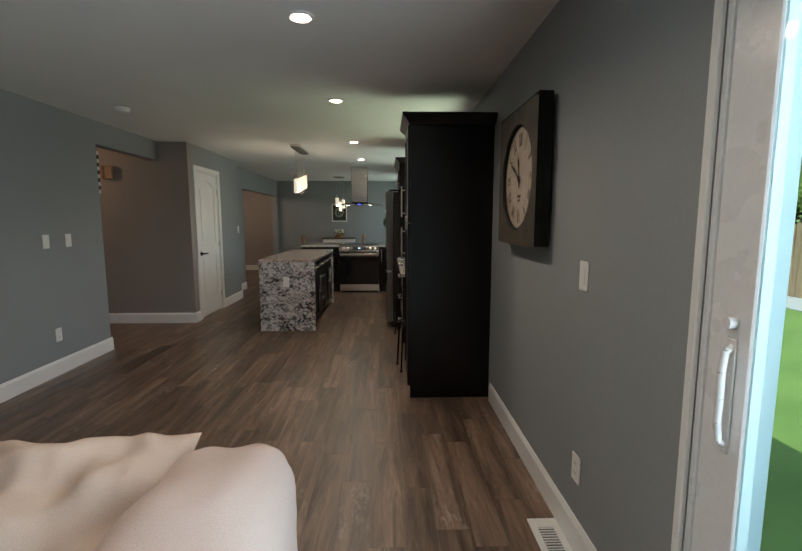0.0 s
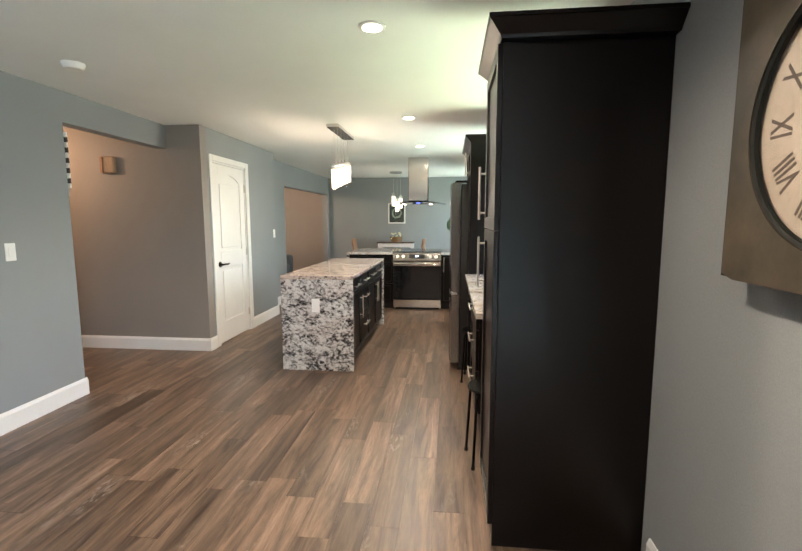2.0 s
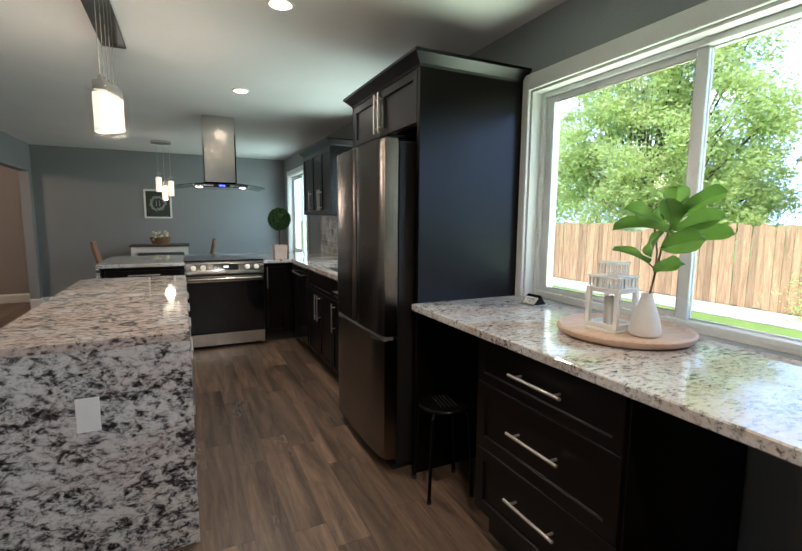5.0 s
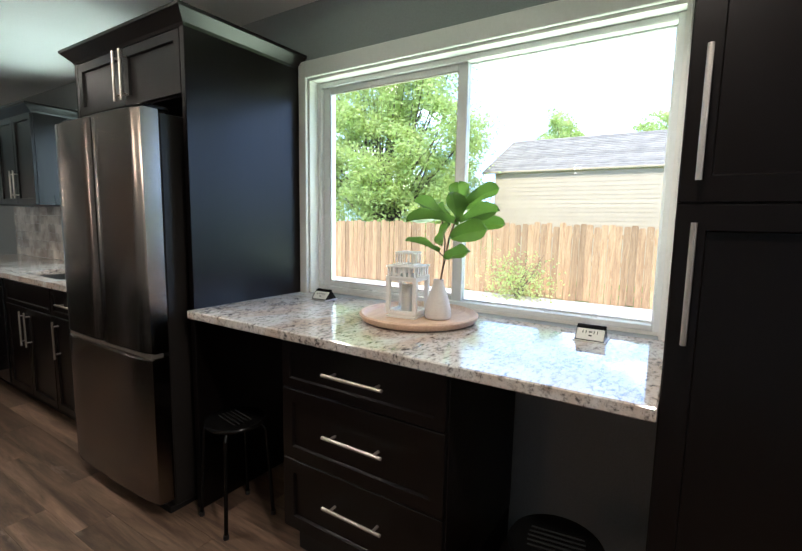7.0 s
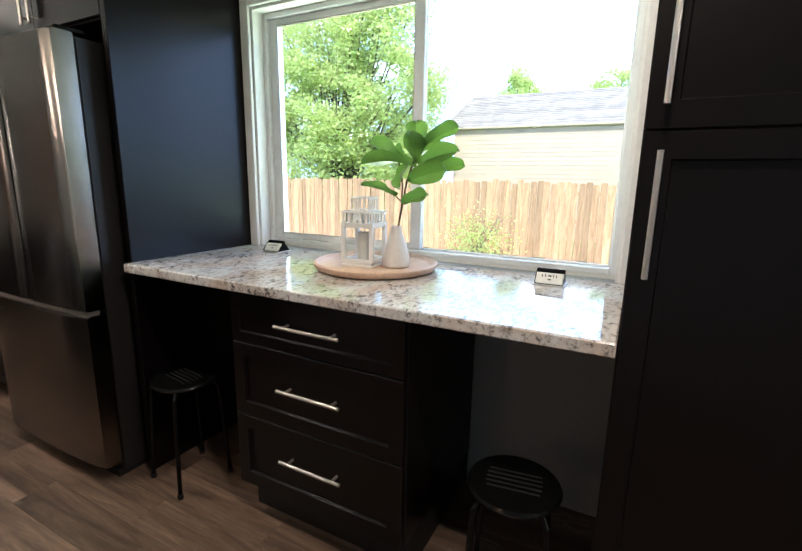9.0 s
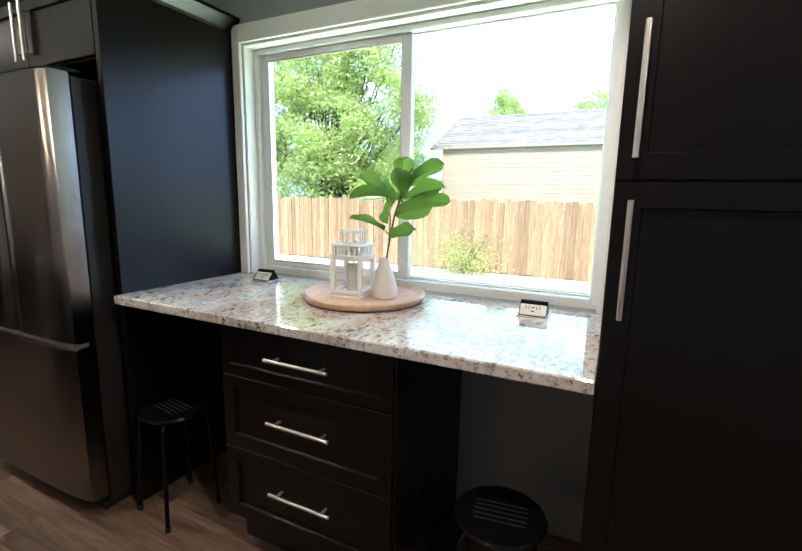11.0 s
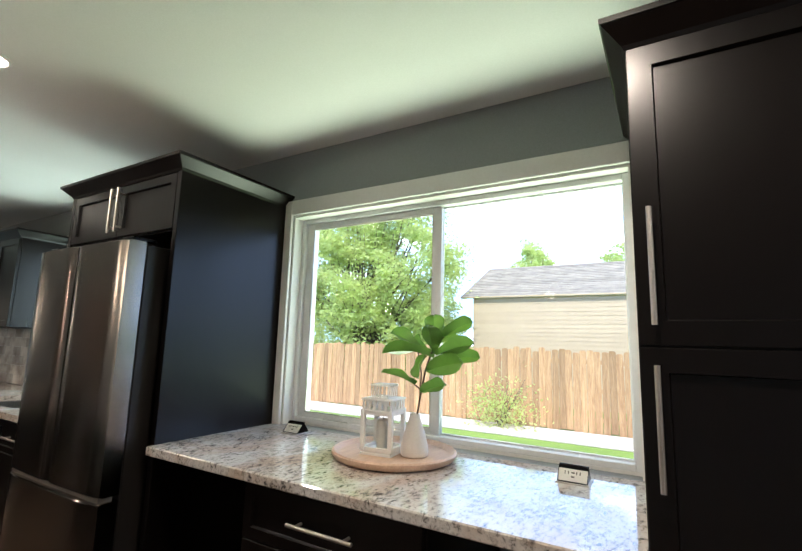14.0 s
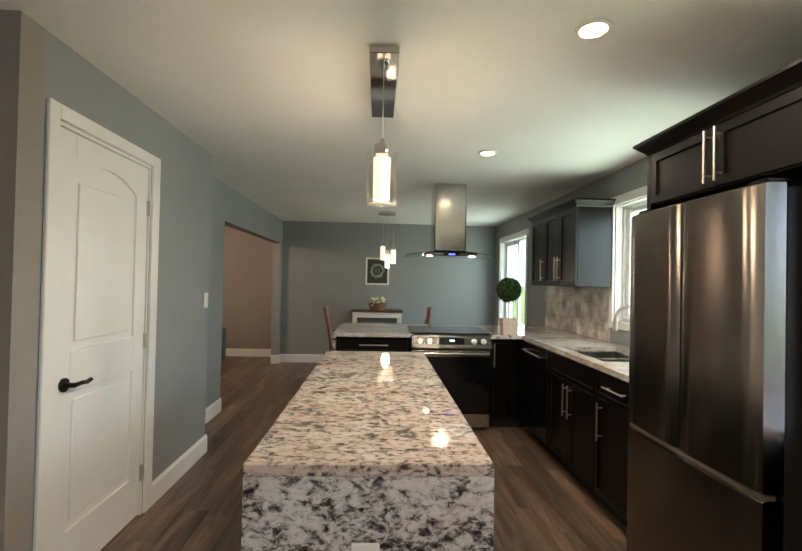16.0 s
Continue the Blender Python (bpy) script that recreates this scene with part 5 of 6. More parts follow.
single("smoke_detector", bm, PLATE, "round white smoke detector on the ceiling", "smoke detector", smooth=True)


# ---- plates on the walls ----
def wall_plate(name, face, u, v, kind, label, w=0.075, h=0.12):
    t = thing(name, face.p(u, v), label, "light switch" if kind == "switch" else "outlet")
    bm = B()
    box(bm, face.p(u - w / 2, v - h / 2, 0.0005), face.p(u + w / 2, v + h / 2, 0.006), 0.002)
    part("plate", bm, PLATE, t)
    if kind == "switch":
        bm = B()
        box(bm, face.p(u - 0.017, v - 0.033, 0.006), face.p(u + 0.017, v + 0.033, 0.0095), 0.001)
        part("rocker", bm, PLATE, t)
    else:
        for dz in (-0.022, 0.022):
            bm = B()
            box(bm, face.p(u - 0.017, v + dz - 0.015, 0.006), face.p(u + 0.017, v + dz + 0.015, 0.0075), 0.001)
            s = part("socket", bm, PLATE, t)
            # Dark blocks on the socket face, painted as the shade in its slots.
            bm = B()
            for du in (-0.007, 0.005):
                box(bm, face.p(u + du, v + dz - 0.004, 0.0075), face.p(u + du + 0.002, v + dz + 0.006, 0.008))
            part("slot_shades", bm, HOLLOWSHADE, s)


EAST = Face((0, 0, 0), (0, -1, 0), (-1, 0, 0))
WEST = Face((-3.76, 0, 0), (0, 1, 0), (1, 0, 0))
PANTRY = Face((-3.39, 0, 0), (0, 1, 0), (1, 0, 0))
wall_plate("light_switch", EAST, -4.18, 1.165, "switch", "white rocker light switch on the grey wall")
wall_plate("outlet", EAST, -4.165, 0.35, "outlet", "white double outlet low on the grey wall")
wall_plate("light_switch", PANTRY, 10.40, 1.22, "switch", "white light switch beyond the pantry door")
wall_plate("light_switch", WEST, 6.70, 1.20, "switch", "white rocker light switch beside the hall opening")
wall_plate("thermostat", WEST, 6.42, 1.20, "switch", "white switch plate on the living room wall")
wall_plate("outlet", WEST, 6.47, 0.36, "outlet", "white double outlet low on the living room wall")


def chime():
    c = thing("door_chime", (-4.4, 8.5, 1.9), "small wooden door chime box on the hall wall", "door chime")
    part("box", block((-4.475, 8.44, 1.905), (-4.325, 8.499, 2.08), 0.012), BOXWOOD, c)
    part("side_strip", block((-4.47, 8.426, 1.91), (-4.435, 8.4395, 2.075), 0.004), CHAIRWOOD, c)


chime()


def register():
    r = thing("floor_register", (-0.085, 4.18, 0), "white metal floor register beside the baseboard", "vent")
    bm = B()
    x0, x1, y0, y1 = -0.15, -0.018, 4.0, 4.33
    box(bm, (x0, y0, 0.0), (x0 + 0.03, y1, 0.006))
    box(bm, (x1 - 0.03, y0, 0.0), (x1, y1, 0.006))
    box(bm, (x0 + 0.03, y0, 0.0), (x1 - 0.03, y0 + 0.04, 0.006))
    box(bm, (x0 + 0.03, y1 - 0.06, 0.0), (x1 - 0.03, y1, 0.006))
    part("frame", bm, PLATE, r)
    # Dark sheet below the slats: the shade of the duct, as colour.
    part("duct_shade", block((x0 + 0.03, y0 + 0.04, 0.0), (x1 - 0.03, y1 - 0.06, 0.001)), HOLLOWSHADE, r)
    for i in range(14):
        yy = y0 + 0.046 + i * 0.0165
        part("slat", block((x0 + 0.03, yy, 0.0012), (x1 - 0.03, yy + 0.007, 0.005)), PLATE, r)


register()


# ---- wall clock ----
def wall_clock():
    y0, y1, z0, z1, x = 4.55, 5.25, 1.26, 1.985, -0.092
    cy, cz = (y0 + y1) / 2 - 0.003, (z0 + z1) / 2 - 0.008
    c = thing("wall_clock", (-0.03, cy, z0), "large square wall clock with a round cream dial and Roman numerals", "clock")
    bm = block((x + 0.034, y0, z0), (-0.02, y1, z1), 0.002)
    for a, b in (((y0, z0), (y0 + 0.012, z1)), ((y1 - 0.012, z0), (y1, z1)), ((y0 + 0.012, z0), (y1 - 0.012, z0 + 0.012)), ((y0 + 0.012, z1 - 0.012), (y1 - 0.012, z1))):
        part("edge", block((x + 0.002, a[0], a[1]), (x + 0.0339, b[0], b[1])), CLOCKEDGE, c)
    part("case", bm, CLOCKEDGE, c, "dark green painted edge")
    xd = x + 0.026
    part("hanger", block((-0.0199, y0 + 0.06, z0 + 0.06), (-0.0005, y1 - 0.06, z1 - 0.06)), CLOCKEDGE, c)
    bm = B()
    n, r = 72, 0.283
    ring = [bm.verts.new((x, cy + r * math.cos(2 * math.pi * i / n), cz + r * math.sin(2 * math.pi * i / n))) for i in range(n)]
    sq = []
    for i in range(n):
        a = 2 * math.pi * i / n
        hy, hz = (y1 - y0) / 2 - 0.002, (z1 - z0) / 2 - 0.002
        k = min(hy / max(abs(math.cos(a)), 1e-6), hz / max(abs(math.sin(a)), 1e-6))
        sq.append(bm.verts.new((x, cy + k * math.cos(a), cz + k * math.sin(a))))
    inn = [bm.verts.new(v.co + Vector((0.031, 0, 0))) for v in ring]
    for i in range(n):
        j = (i + 1) % n
        bm.faces.new((ring[i], ring[j], sq[j], sq[i]))
        bm.faces.new((ring[j], ring[i], inn[i], inn[j]))
    bmesh.ops.recalc_face_normals(bm, faces=bm.faces)
    part("front_board", bm, CLOCKWOOD, c, "aged bronze painted front")
    m = Matrix.Translation((x + 0.012, cy, cz)) @ Euler((0, radians(-90), 0)).to_matrix().to_4x4()
    bm = B()
    lathe(bm, [(0.283, -0.004), (0.285, 0.004), (0.280, 0.010), (0.272, 0.006), (0.269, -0.004)], (0, 0, 0), 64, False)
    bm.transform(m)
    bmesh.ops.recalc_face_normals(bm, faces=bm.faces)
    part("rim", bm, CLOCKEDGE, c, "dark round rim", True)
    bm = B()
    cyl(bm, (xd - 0.003, cy, cz), (xd + 0.0015, cy, cz), 0.2815, seg=64)
    dial = part("dial", bm, DIAL, c, "aged cream dial")
    face = Matrix(((0, 0, -1, xd - 0.0036), (-1, 0, 0, cy), (0, 1, 0, cz), (0, 0, 0, 1)))
    for i, word in enumerate(("XII", "I", "II", "III", "IIII", "V", "VI", "VII", "VIII", "IX", "X", "XI")):
        a = -2 * math.pi * i / 12
        cu = bpy.data.curves.new("numeral", "FONT")
        cu.body, cu.size, cu.align_x, cu.align_y = word, 0.072, "CENTER", "CENTER"
        cu.extrude, cu.offset = 0.0004, 0.0012
        cu.materials.append(NUMERAL)
        ob = new("numeral", cu)
        ob.parent = dial
        ob.matrix_basis = face @ Matrix.Rotation(a, 4, "Z") @ Matrix.Translation((0, 0.203, 0)) @ Matrix.Diagonal((0.72, 1.32, 1, 1))
    bm = B()
    box(bm, (-0.03, -0.105, 0), (0.03, -0.09, 0.0008))
    box(bm, (-0.022, -0.125, 0), (0.022, -0.114, 0.0008))
    bm.transform(face)
    part("maker_mark", bm, INK, dial)
    for name, ang, length, wd in (("hour_hand", 352, 0.12, 0.014), ("minute_hand", 302, 0.165, 0.011)):
        bm = B()
        k = 0.004 if name == "hour_hand" else 0.007
        v = [(-wd * 0.4, -0.05), (wd * 0.4, -0.05), (wd * 0.3, length * 0.55), (wd, length * 0.7), (0, length), (-wd, length * 0.7), (-wd * 0.3, length * 0.55)]
        lo = [bm.verts.new((p, q, k)) for p, q in v]
        hi = [bm.verts.new((p, q, k + 0.0015)) for p, q in v]
        bm.faces.new(hi)
        for i in range(len(v)):
            j = (i + 1) % len(v)
            bm.faces.new((lo[i], lo[j], hi[j], hi[i]))
        bmesh.ops.recalc_face_normals(bm, faces=bm.faces)
        bm.transform(face @ Matrix.Rotation(radians(-ang), 4, "Z"))
        part(name, bm, INK, dial)
    bm = B()
    cyl(bm, (xd - 0.0036, cy, cz), (xd - 0.014, cy, cz), 0.012)
    part("hub", bm, INK, dial, smooth=True)
    # convex cover glass
    bm = B()
    cyl(bm, (xd - 0.0165, cy, cz), (xd - 0.0155, cy, cz), 0.270, seg=64)
    part("cover_glass", bm, CLEAR, c, "clear cover glass")
    return c


wall_clock()


# ---- desk things ----
def stool(at, turn):
    s = thing("stool", (0, 0, 0), "low black metal stool with a slotted round seat", "stool", "black stools at the desk")
    z = 0.455
    bm = B()
    lathe(bm, [(0.02, -0.012), (0.132, -0.012), (0.142, -0.008), (0.146, 0.0), (0.141, 0.008), (0.13, 0.010), (0.02, 0.008)], (0, 0, z), 32)
    seat = part("seat", bm, BLACK, s, smooth=True)
    for i in range(5):
        k = -0.044 + 0.022 * i
        half = 0.085 * math.sqrt(max(0.05, 1 - (k / 0.13) ** 2))
        # Dark bar on the uncut seat, coloured as the shade in a slot.
        part("slot_shade", block((k - 0.004, -half, z + 0.0085), (k + 0.004, half, z + 0.0115), 0.001), HOLLOWSHADE, seat)
    for a in (45, 135, 225, 315):
        c, d = math.cos(radians(a)), math.sin(radians(a))
        bm = B()
        tube(bm, [(0.06 * c, 0.06 * d, z - 0.016), (0.13 * c, 0.13 * d, z - 0.018), (0.15 * c, 0.15 * d, z - 0.04), (0.178 * c, 0.178 * d, 0.012)], 0.0095, 10)
        leg = part("leg", bm, BLACK, s, smooth=True)
        bm = B()
        cyl(bm, (0.178 * c, 0.178 * d, 0.0), (0.178 * c, 0.178 * d, 0.02), 0.013, seg=10)
        part("rubber_foot", bm, TOEKICK, leg)
    s.matrix_basis = pose(*at, 0, 0, turn) @ Matrix.Diagonal((0.88, 0.88, 0.98, 1))
    return s


_s = stool((-0.572, 7.895, 0), -9)
copy_thing(_s, pose(-0.575, 6.53, 0, 0, 0, 8))


def popup_outlet(at, turn):
    """A flip-up counter outlet: square silver flange, lid tilted open with a white receptacle."""
    o = thing("popup_outlet", (0, 0, 0), "flip-up counter outlet with a silver flange, standing open", "outlet", "flip-up outlets")
    part("flange", block((-0.062, -0.055, 0.0), (0.062, 0.055, 0.004), 0.0015), NICKEL, o, "silver metal flange")
    # Dark plate on the flange gives the shade of the well.
    part("well_shade", block((-0.052, -0.046, 0.004), (0.052, 0.046, 0.0055)), HOLLOWSHADE, o)
    m = Matrix.Translation((0, -0.04, 0.006)) @ Euler((radians(-38), 0, 0)).to_matrix().to_4x4()
    bm = B()
    box(bm, (-0.052, 0, 0), (0.052, 0.008, 0.05), 0.002, m)
    lid = part("lid", bm, PLATE, o, "white receptacle face")
    # Receptacle holes are dark blocks: their shade is in the colour.
    bm = B()
    for x in (-0.03, 0.012):
        for dx in (0, 0.012):
            box(bm, (x + dx, -0.0008, 0.028), (x + dx + 0.003, 0, 0.04), 0, m)
    for z in (0.016, 0.032):
        box(bm, (-0.006, -0.0008, z), (0.006, 0, z + 0.005), 0, m)
    part("slot_shades", bm, HOLLOWSHADE, lid)
    for sx in (-1, 1):
        bm = B()
        v = [bm.verts.new((sx * 0.054, y, z)) for y, z in ((-0.045, 0.005), (0.045, 0.005), (0.006, 0.055), (-0.002, 0.052))]
        w = [bm.verts.new((sx * 0.0525, y, z)) for y, z in ((-0.045, 0.005), (0.045, 0.005), (0.006, 0.055), (-0.002, 0.052))]
        bm.faces.new(v)
        bm.faces.new(list(reversed(w)))
        for i in range(4):
            bm.faces.new((v[i], w[i], w[(i + 1) % 4], v[(i + 1) % 4]))
        bmesh.ops.recalc_face_normals(bm, faces=bm.faces)
        part("cheek", bm, BLACK, o)
    part("back_cover", block((-0.054, 0.006, 0.03), (0.054, 0.01, 0.058)), BLACK, o)
    o.matrix_basis = pose(*at, 0, 0, turn) @ Matrix.Diagonal((0.86, 0.86, 0.86, 1))
    return o


_o = popup_outlet((-0.11, 7.80, 0.925), -90)
copy_thing(_o, pose(-0.135, 6.55, 0.925, 0, 0, -90))

TRAY = (-0.225, 7.185)
bm = B()
lathe(bm, [(0.205, 0.0), (0.226, 0.006), (0.236, 0.018), (0.237, 0.028), (0.230, 0.033), (0.222, 0.030), (0.213, 0.02), (0.20, 0.018)], (*TRAY, 0.9255), 56)
single("tray", bm, PALEWOOD, "round pale wooden tray with a raised rim", "tray", smooth=True)


def lantern():
    at, turn, z = (-0.262, 7.215), 6.5, 0.944
    l = thing("lantern", (at[0], at[1], z), "small white metal lantern with glass panes and a candle", "lantern")
    M = Matrix.Translation((at[0], at[1], z)) @ Matrix.Rotation(radians(turn), 4, "Z")
    h = 0.057

    def piece(name, boxes, mat, label=""):
        bm = B()
        for a, b in boxes:
            box(bm, a, b, 0.0008, M)
        return part(name, bm, mat, l, label)

    piece("base", [((-h - 0.006, -h - 0.006, 0), (h + 0.006, h + 0.006, 0.008)), ((-h, -h, 0.008), (h, h, 0.016))], WHITE)
    for sx in (-1, 1):
        for sy in (-1, 1):
            piece("corner_post", [((sx * h - 0.008, sy * h - 0.008, 0.016), (sx * h + 0.008, sy * h + 0.008, 0.155))], WHITE)
    rails = []
    for z0, z1 in ((0.016, 0.028), (0.143, 0.155)):
        for s in (-1, 1):
            rails.append(((-h + 0.008, s * h - 0.005, z0), (h - 0.008, s * h + 0.005, z1)))
            rails.append(((s * h - 0.005, -h + 0.008, z0), (s * h + 0.005, h - 0.008, z1)))
    for a, b in rails:
        piece("rail", [(a, b)], WHITE)
    # slotted gallery and roof
    top = [((-h - 0.008, -h - 0.008, 0.155), (h + 0.008, h + 0.008, 0.162)), ((-h - 0.008, -h - 0.008, 0.196), (h + 0.008, h + 0.008, 0.203))]
    for s in (-1, 1):
        for i in range(6):
            k = -h + 2 * h * i / 5
            top.append(((k - 0.006, s * h - 0.002, 0.162), (k + 0.006, s * h + 0.002, 0.196)))
            if 0 < i < 5:
                top.append(((s * h - 0.002, k - 0.006, 0.162), (s * h + 0.002, k + 0.006, 0.196)))
    for i, (a, b) in enumerate(top):
        piece("gallery_plate" if i < 2 else "slat", [(a, b)], WHITE)
    q = 0.036
    cap = [((-q, -q, 0.203), (q, q, 0.208)), ((-q - 0.004, -q - 0.004, 0.247), (q + 0.004, q + 0.004, 0.254))]
    for s in (-1, 1):
        for i in range(5):
            k = -q + 2 * q * i / 4
            cap.append(((k - 0.003, s * q - 0.0015, 0.208), (k + 0.003, s * q + 0.0015, 0.247)))
            if 0 < i < 4:
                cap.append(((s * q - 0.0015, k - 0.003, 0.208), (s * q + 0.0015, k + 0.003, 0.247)))
    for i, (a, b) in enumerate(cap):
        piece("chimney_plate" if i < 2 else "slat", [(a, b)], WHITE)
    for a, b in (((-h + 0.005, -h - 0.001, 0.018), (h - 0.005, -h + 0.001, 0.154)), ((-h + 0.005, h - 0.001, 0.018), (h - 0.005, h + 0.001, 0.154)), ((-h - 0.001, -h + 0.005, 0.018), (-h + 0.001, h - 0.005, 0.154)), ((h - 0.001, -h + 0.005, 0.018), (h + 0.001, h - 0.005, 0.154))):
        bm = B()
        box(bm, a, b, 0, M)
        part("pane", bm, CLEAR, l)
    c = thing("candle", (at[0], at[1], z + 0.0165), "white pillar candle inside the lantern", "candle")
    bm = B()
    lathe(bm, [(0.024, 0), (0.025, 0.002), (0.025, 0.104), (0.022, 0.107), (0.006, 0.104)], (at[0], at[1], z + 0.0165), 24)
    part("wax", bm, WAX, c, smooth=True)
    bm = B()
    cyl(bm, (at[0], at[1], z + 0.120), (at[0] + 0.002, at[1], z + 0.134), 0.0012, seg=6)
    part("wick", bm, INK, c)


lantern()


def vase_plant():
    x, y, z = -0.232, 7.095, 0.944
    v = thing("vase", (x, y, z), "matt white conical ceramic bottle vase", "vase")
    bm = B()
    lathe(bm, [(0.044, 0.0), (0.05, 0.004), (0.053, 0.018), (0.05, 0.04), (0.038, 0.085), (0.024, 0.125), (0.019, 0.142), (0.0195, 0.152), (0.016, 0.152), (0.013, 0.14)], (x, y, z), 32)
    part("body", bm, CERAMIC, v, smooth=True)
    p = thing("fiddle_leaf_stem", (x, y, z + 0.15), "artificial fiddle-leaf fig stem with broad green leaves", "plant")
    bm = B()
    stem = [(x, y, z + 0.02), (x, y - 0.009, z + 0.152), (x, y - 0.025, z + 0.237), (x - 0.004, y - 0.042, z + 0.312), (x - 0.004, y - 0.067, z + 0.381), (x + 0.01, y - 0.070, z + 0.435)]
    tube(bm, stem, 0.0036, 8)
    tube(bm, [stem[1], (x + 0.004, y - 0.018, z + 0.22), (x + 0.006, y - 0.02, z + 0.30), (x + 0.004, y - 0.004, z + 0.385)], 0.003, 7)
    tube(bm, [stem[2], (x - 0.006, y - 0.002, z + 0.256)], 0.0026, 7)
    tube(bm, [stem[2], (x - 0.012, y - 0.04, z + 0.232)], 0.0024, 7)
    tube(bm, [stem[3], (x - 0.02, y - 0.066, z + 0.318)], 0.0026, 7)
    tube(bm, [stem[4], (x + 0.016, y - 0.106, z + 0.438)], 0.0024, 7)
    part("stem", bm, STEM, p, smooth=True)

    def leaf(base, tip, width, droop, roll):
        base, tip = Vector(base), Vector(tip)
        d = (tip - base) * 0.88
        side = d.cross(Vector((0, 0, 1))).normalized()
        side = Matrix.Rotation(radians(roll), 4, d.normalized()) @ side
        up = side.cross(d).normalized()
        bm = B()
        n = 12
        rows = []
        for i in range(n + 1):
            k = 0.5 - 0.5 * math.cos(math.pi * i / n)
            w = width * max(0.03, math.sin(math.pi * i / n)) * (0.50 + 0.85 * k)
            c = base + d * k + up * (droop * math.sin(math.pi * k))
            rip = 0.004 * math.sin(9 * k + roll)
            rows.append([bm.verts.new(c + side * (0.78 * w * s) + up * (abs(s) * 0.020 + 1.6 * rip * s)) for s in (-1, -0.55, 0, 0.55, 1)])
        for a, b in zip(rows, rows[1:]):
            for i in range(4):
                bm.faces.new((a[i], a[i + 1], b[i + 1], b[i]))
        part("leaf", bm, LEAF, p, smooth=True)

    T = lambda dx, dy, dz: (x + dx, y + dy, z + dz)
    for base, tip, width, droop, roll in (
        ((0.004, -0.004, 0.388), (0.020, 0.152, 0.458), 0.046, 0.014, 62),
        ((0.012, -0.068, 0.428), (0.050, -0.046, 0.528), 0.050, 0.008, 0),
        ((0.016, -0.104, 0.436), (0.040, -0.232, 0.504), 0.040, 0.014, 72),
        ((-0.014, -0.073, 0.372), (-0.060, -0.074, 0.488), 0.054, 0.010, 0),
        ((-0.012, -0.080, 0.360), (-0.050, 0.156, 0.370), 0.046, 0.024, 42),
        ((-0.002, -0.086, 0.368), (0.020, -0.250, 0.420), 0.046, 0.016, 62),
        ((0.016, -0.090, 0.358), (0.050, -0.262, 0.366), 0.038, 0.014, 70),
        ((-0.020, -0.064, 0.314), (-0.050, -0.236, 0.356), 0.054, 0.012, 78),
        ((-0.012, -0.038, 0.231), (-0.030, -0.158, 0.272), 0.036, 0.012, 66),
        ((-0.006, 0.000, 0.256), (-0.020, 0.166, 0.300), 0.021, 0.010, 44),
        ((0.020, -0.014, 0.362), (0.068, 0.072, 0.436), 0.044, 0.012, 60),
        ((-0.008, -0.050, 0.366), (-0.040, -0.030, 0.270), 0.036, 0.010, 0),
        ((0.010, -0.070, 0.400), (0.090, -0.120, 0.470), 0.044, 0.012, 50),
    ):
        leaf(T(*base), T(*tip), width, droop, roll)


vase_plant()


# ---- dining area ----
def topiary():
    x, y, z = -0.745, 11.12, 0.91
    p = thing("planter", (x, y, z), "whitewashed wooden cube planter", "planter")
    bm = B()
    bot, top = 0.062, 0.07
    lo = [bm.verts.new((x + a * bot, y + b * bot, z)) for a, b in ((-1, -1), (1, -1), (1, 1), (-1, 1))]
    hi = [bm.verts.new((x + a * top, y + b * top, z + 0.15)) for a, b in ((-1, -1), (1, -1), (1, 1), (-1, 1))]
    inn = [bm.verts.new((x + a * (top - 0.01), y + b * (top - 0.01), z + 0.15)) for a, b in ((-1, -1), (1, -1), (1, 1), (-1, 1))]
    dn = [bm.verts.new(v.co - Vector((0, 0, 0.02))) for v in inn]
    for a, b in ((lo, hi), (hi, inn), (inn, dn)):
        for i in range(4):
            bm.faces.new((a[i], a[(i + 1) % 4], b[(i + 1) % 4], b[i]))
    bm.faces.new(list(reversed(lo)))
    bm.faces.new(dn)
    part("box", bm, POT, p)
    t = thing("topiary", (x, y, z + 0.13), "clipped green boxwood ball on a thin stem", "plant")
    bm = B()
    cyl(bm, (x, y, z + 0.131), (x, y, z + 0.36), 0.006)
    part("stem", bm, STEM, t)
    rnd = random.Random(4)
    vs, fs = [], []
    c = Vector((x, y, z + 0.43))
    for _ in range(2600):
        n = Vector([rnd.gauss(0, 1) for _ in range(3)]).normalized()
        q = c + n * 0.118 * rnd.uniform(0.82, 1.03)
        a = (n + Vector([rnd.gauss(0, 0.8) for _ in range(3)])).normalized()
        b = a.cross(Vector([rnd.gauss(0, 1) for _ in range(3)])).normalized()
        s = 0.011 * rnd.uniform(0.7, 1.3)
        i = len(vs)
        vs += [q - a * s, q + b * s * 0.6, q + a * s, q - b * s * 0.6]
        fs.append((i, i + 1, i + 2, i + 3))
    me = bpy.data.meshes.new("leaves")
    me.from_pydata([tuple(v) for v in vs], [], fs)
    me.materials.append(BOXLEAF)
    ob = new("leaves", me)
    ob.parent = t
    ob.matrix_parent_inverse = Matrix.Translation(t.location).inverted()
    bm = B()
    bmesh.ops.create_icosphere(bm, subdivisions=3, radius=0.10, matrix=Matrix.Translation(c))
    part("inner_foliage", bm, BOXLEAF, t)


topiary()


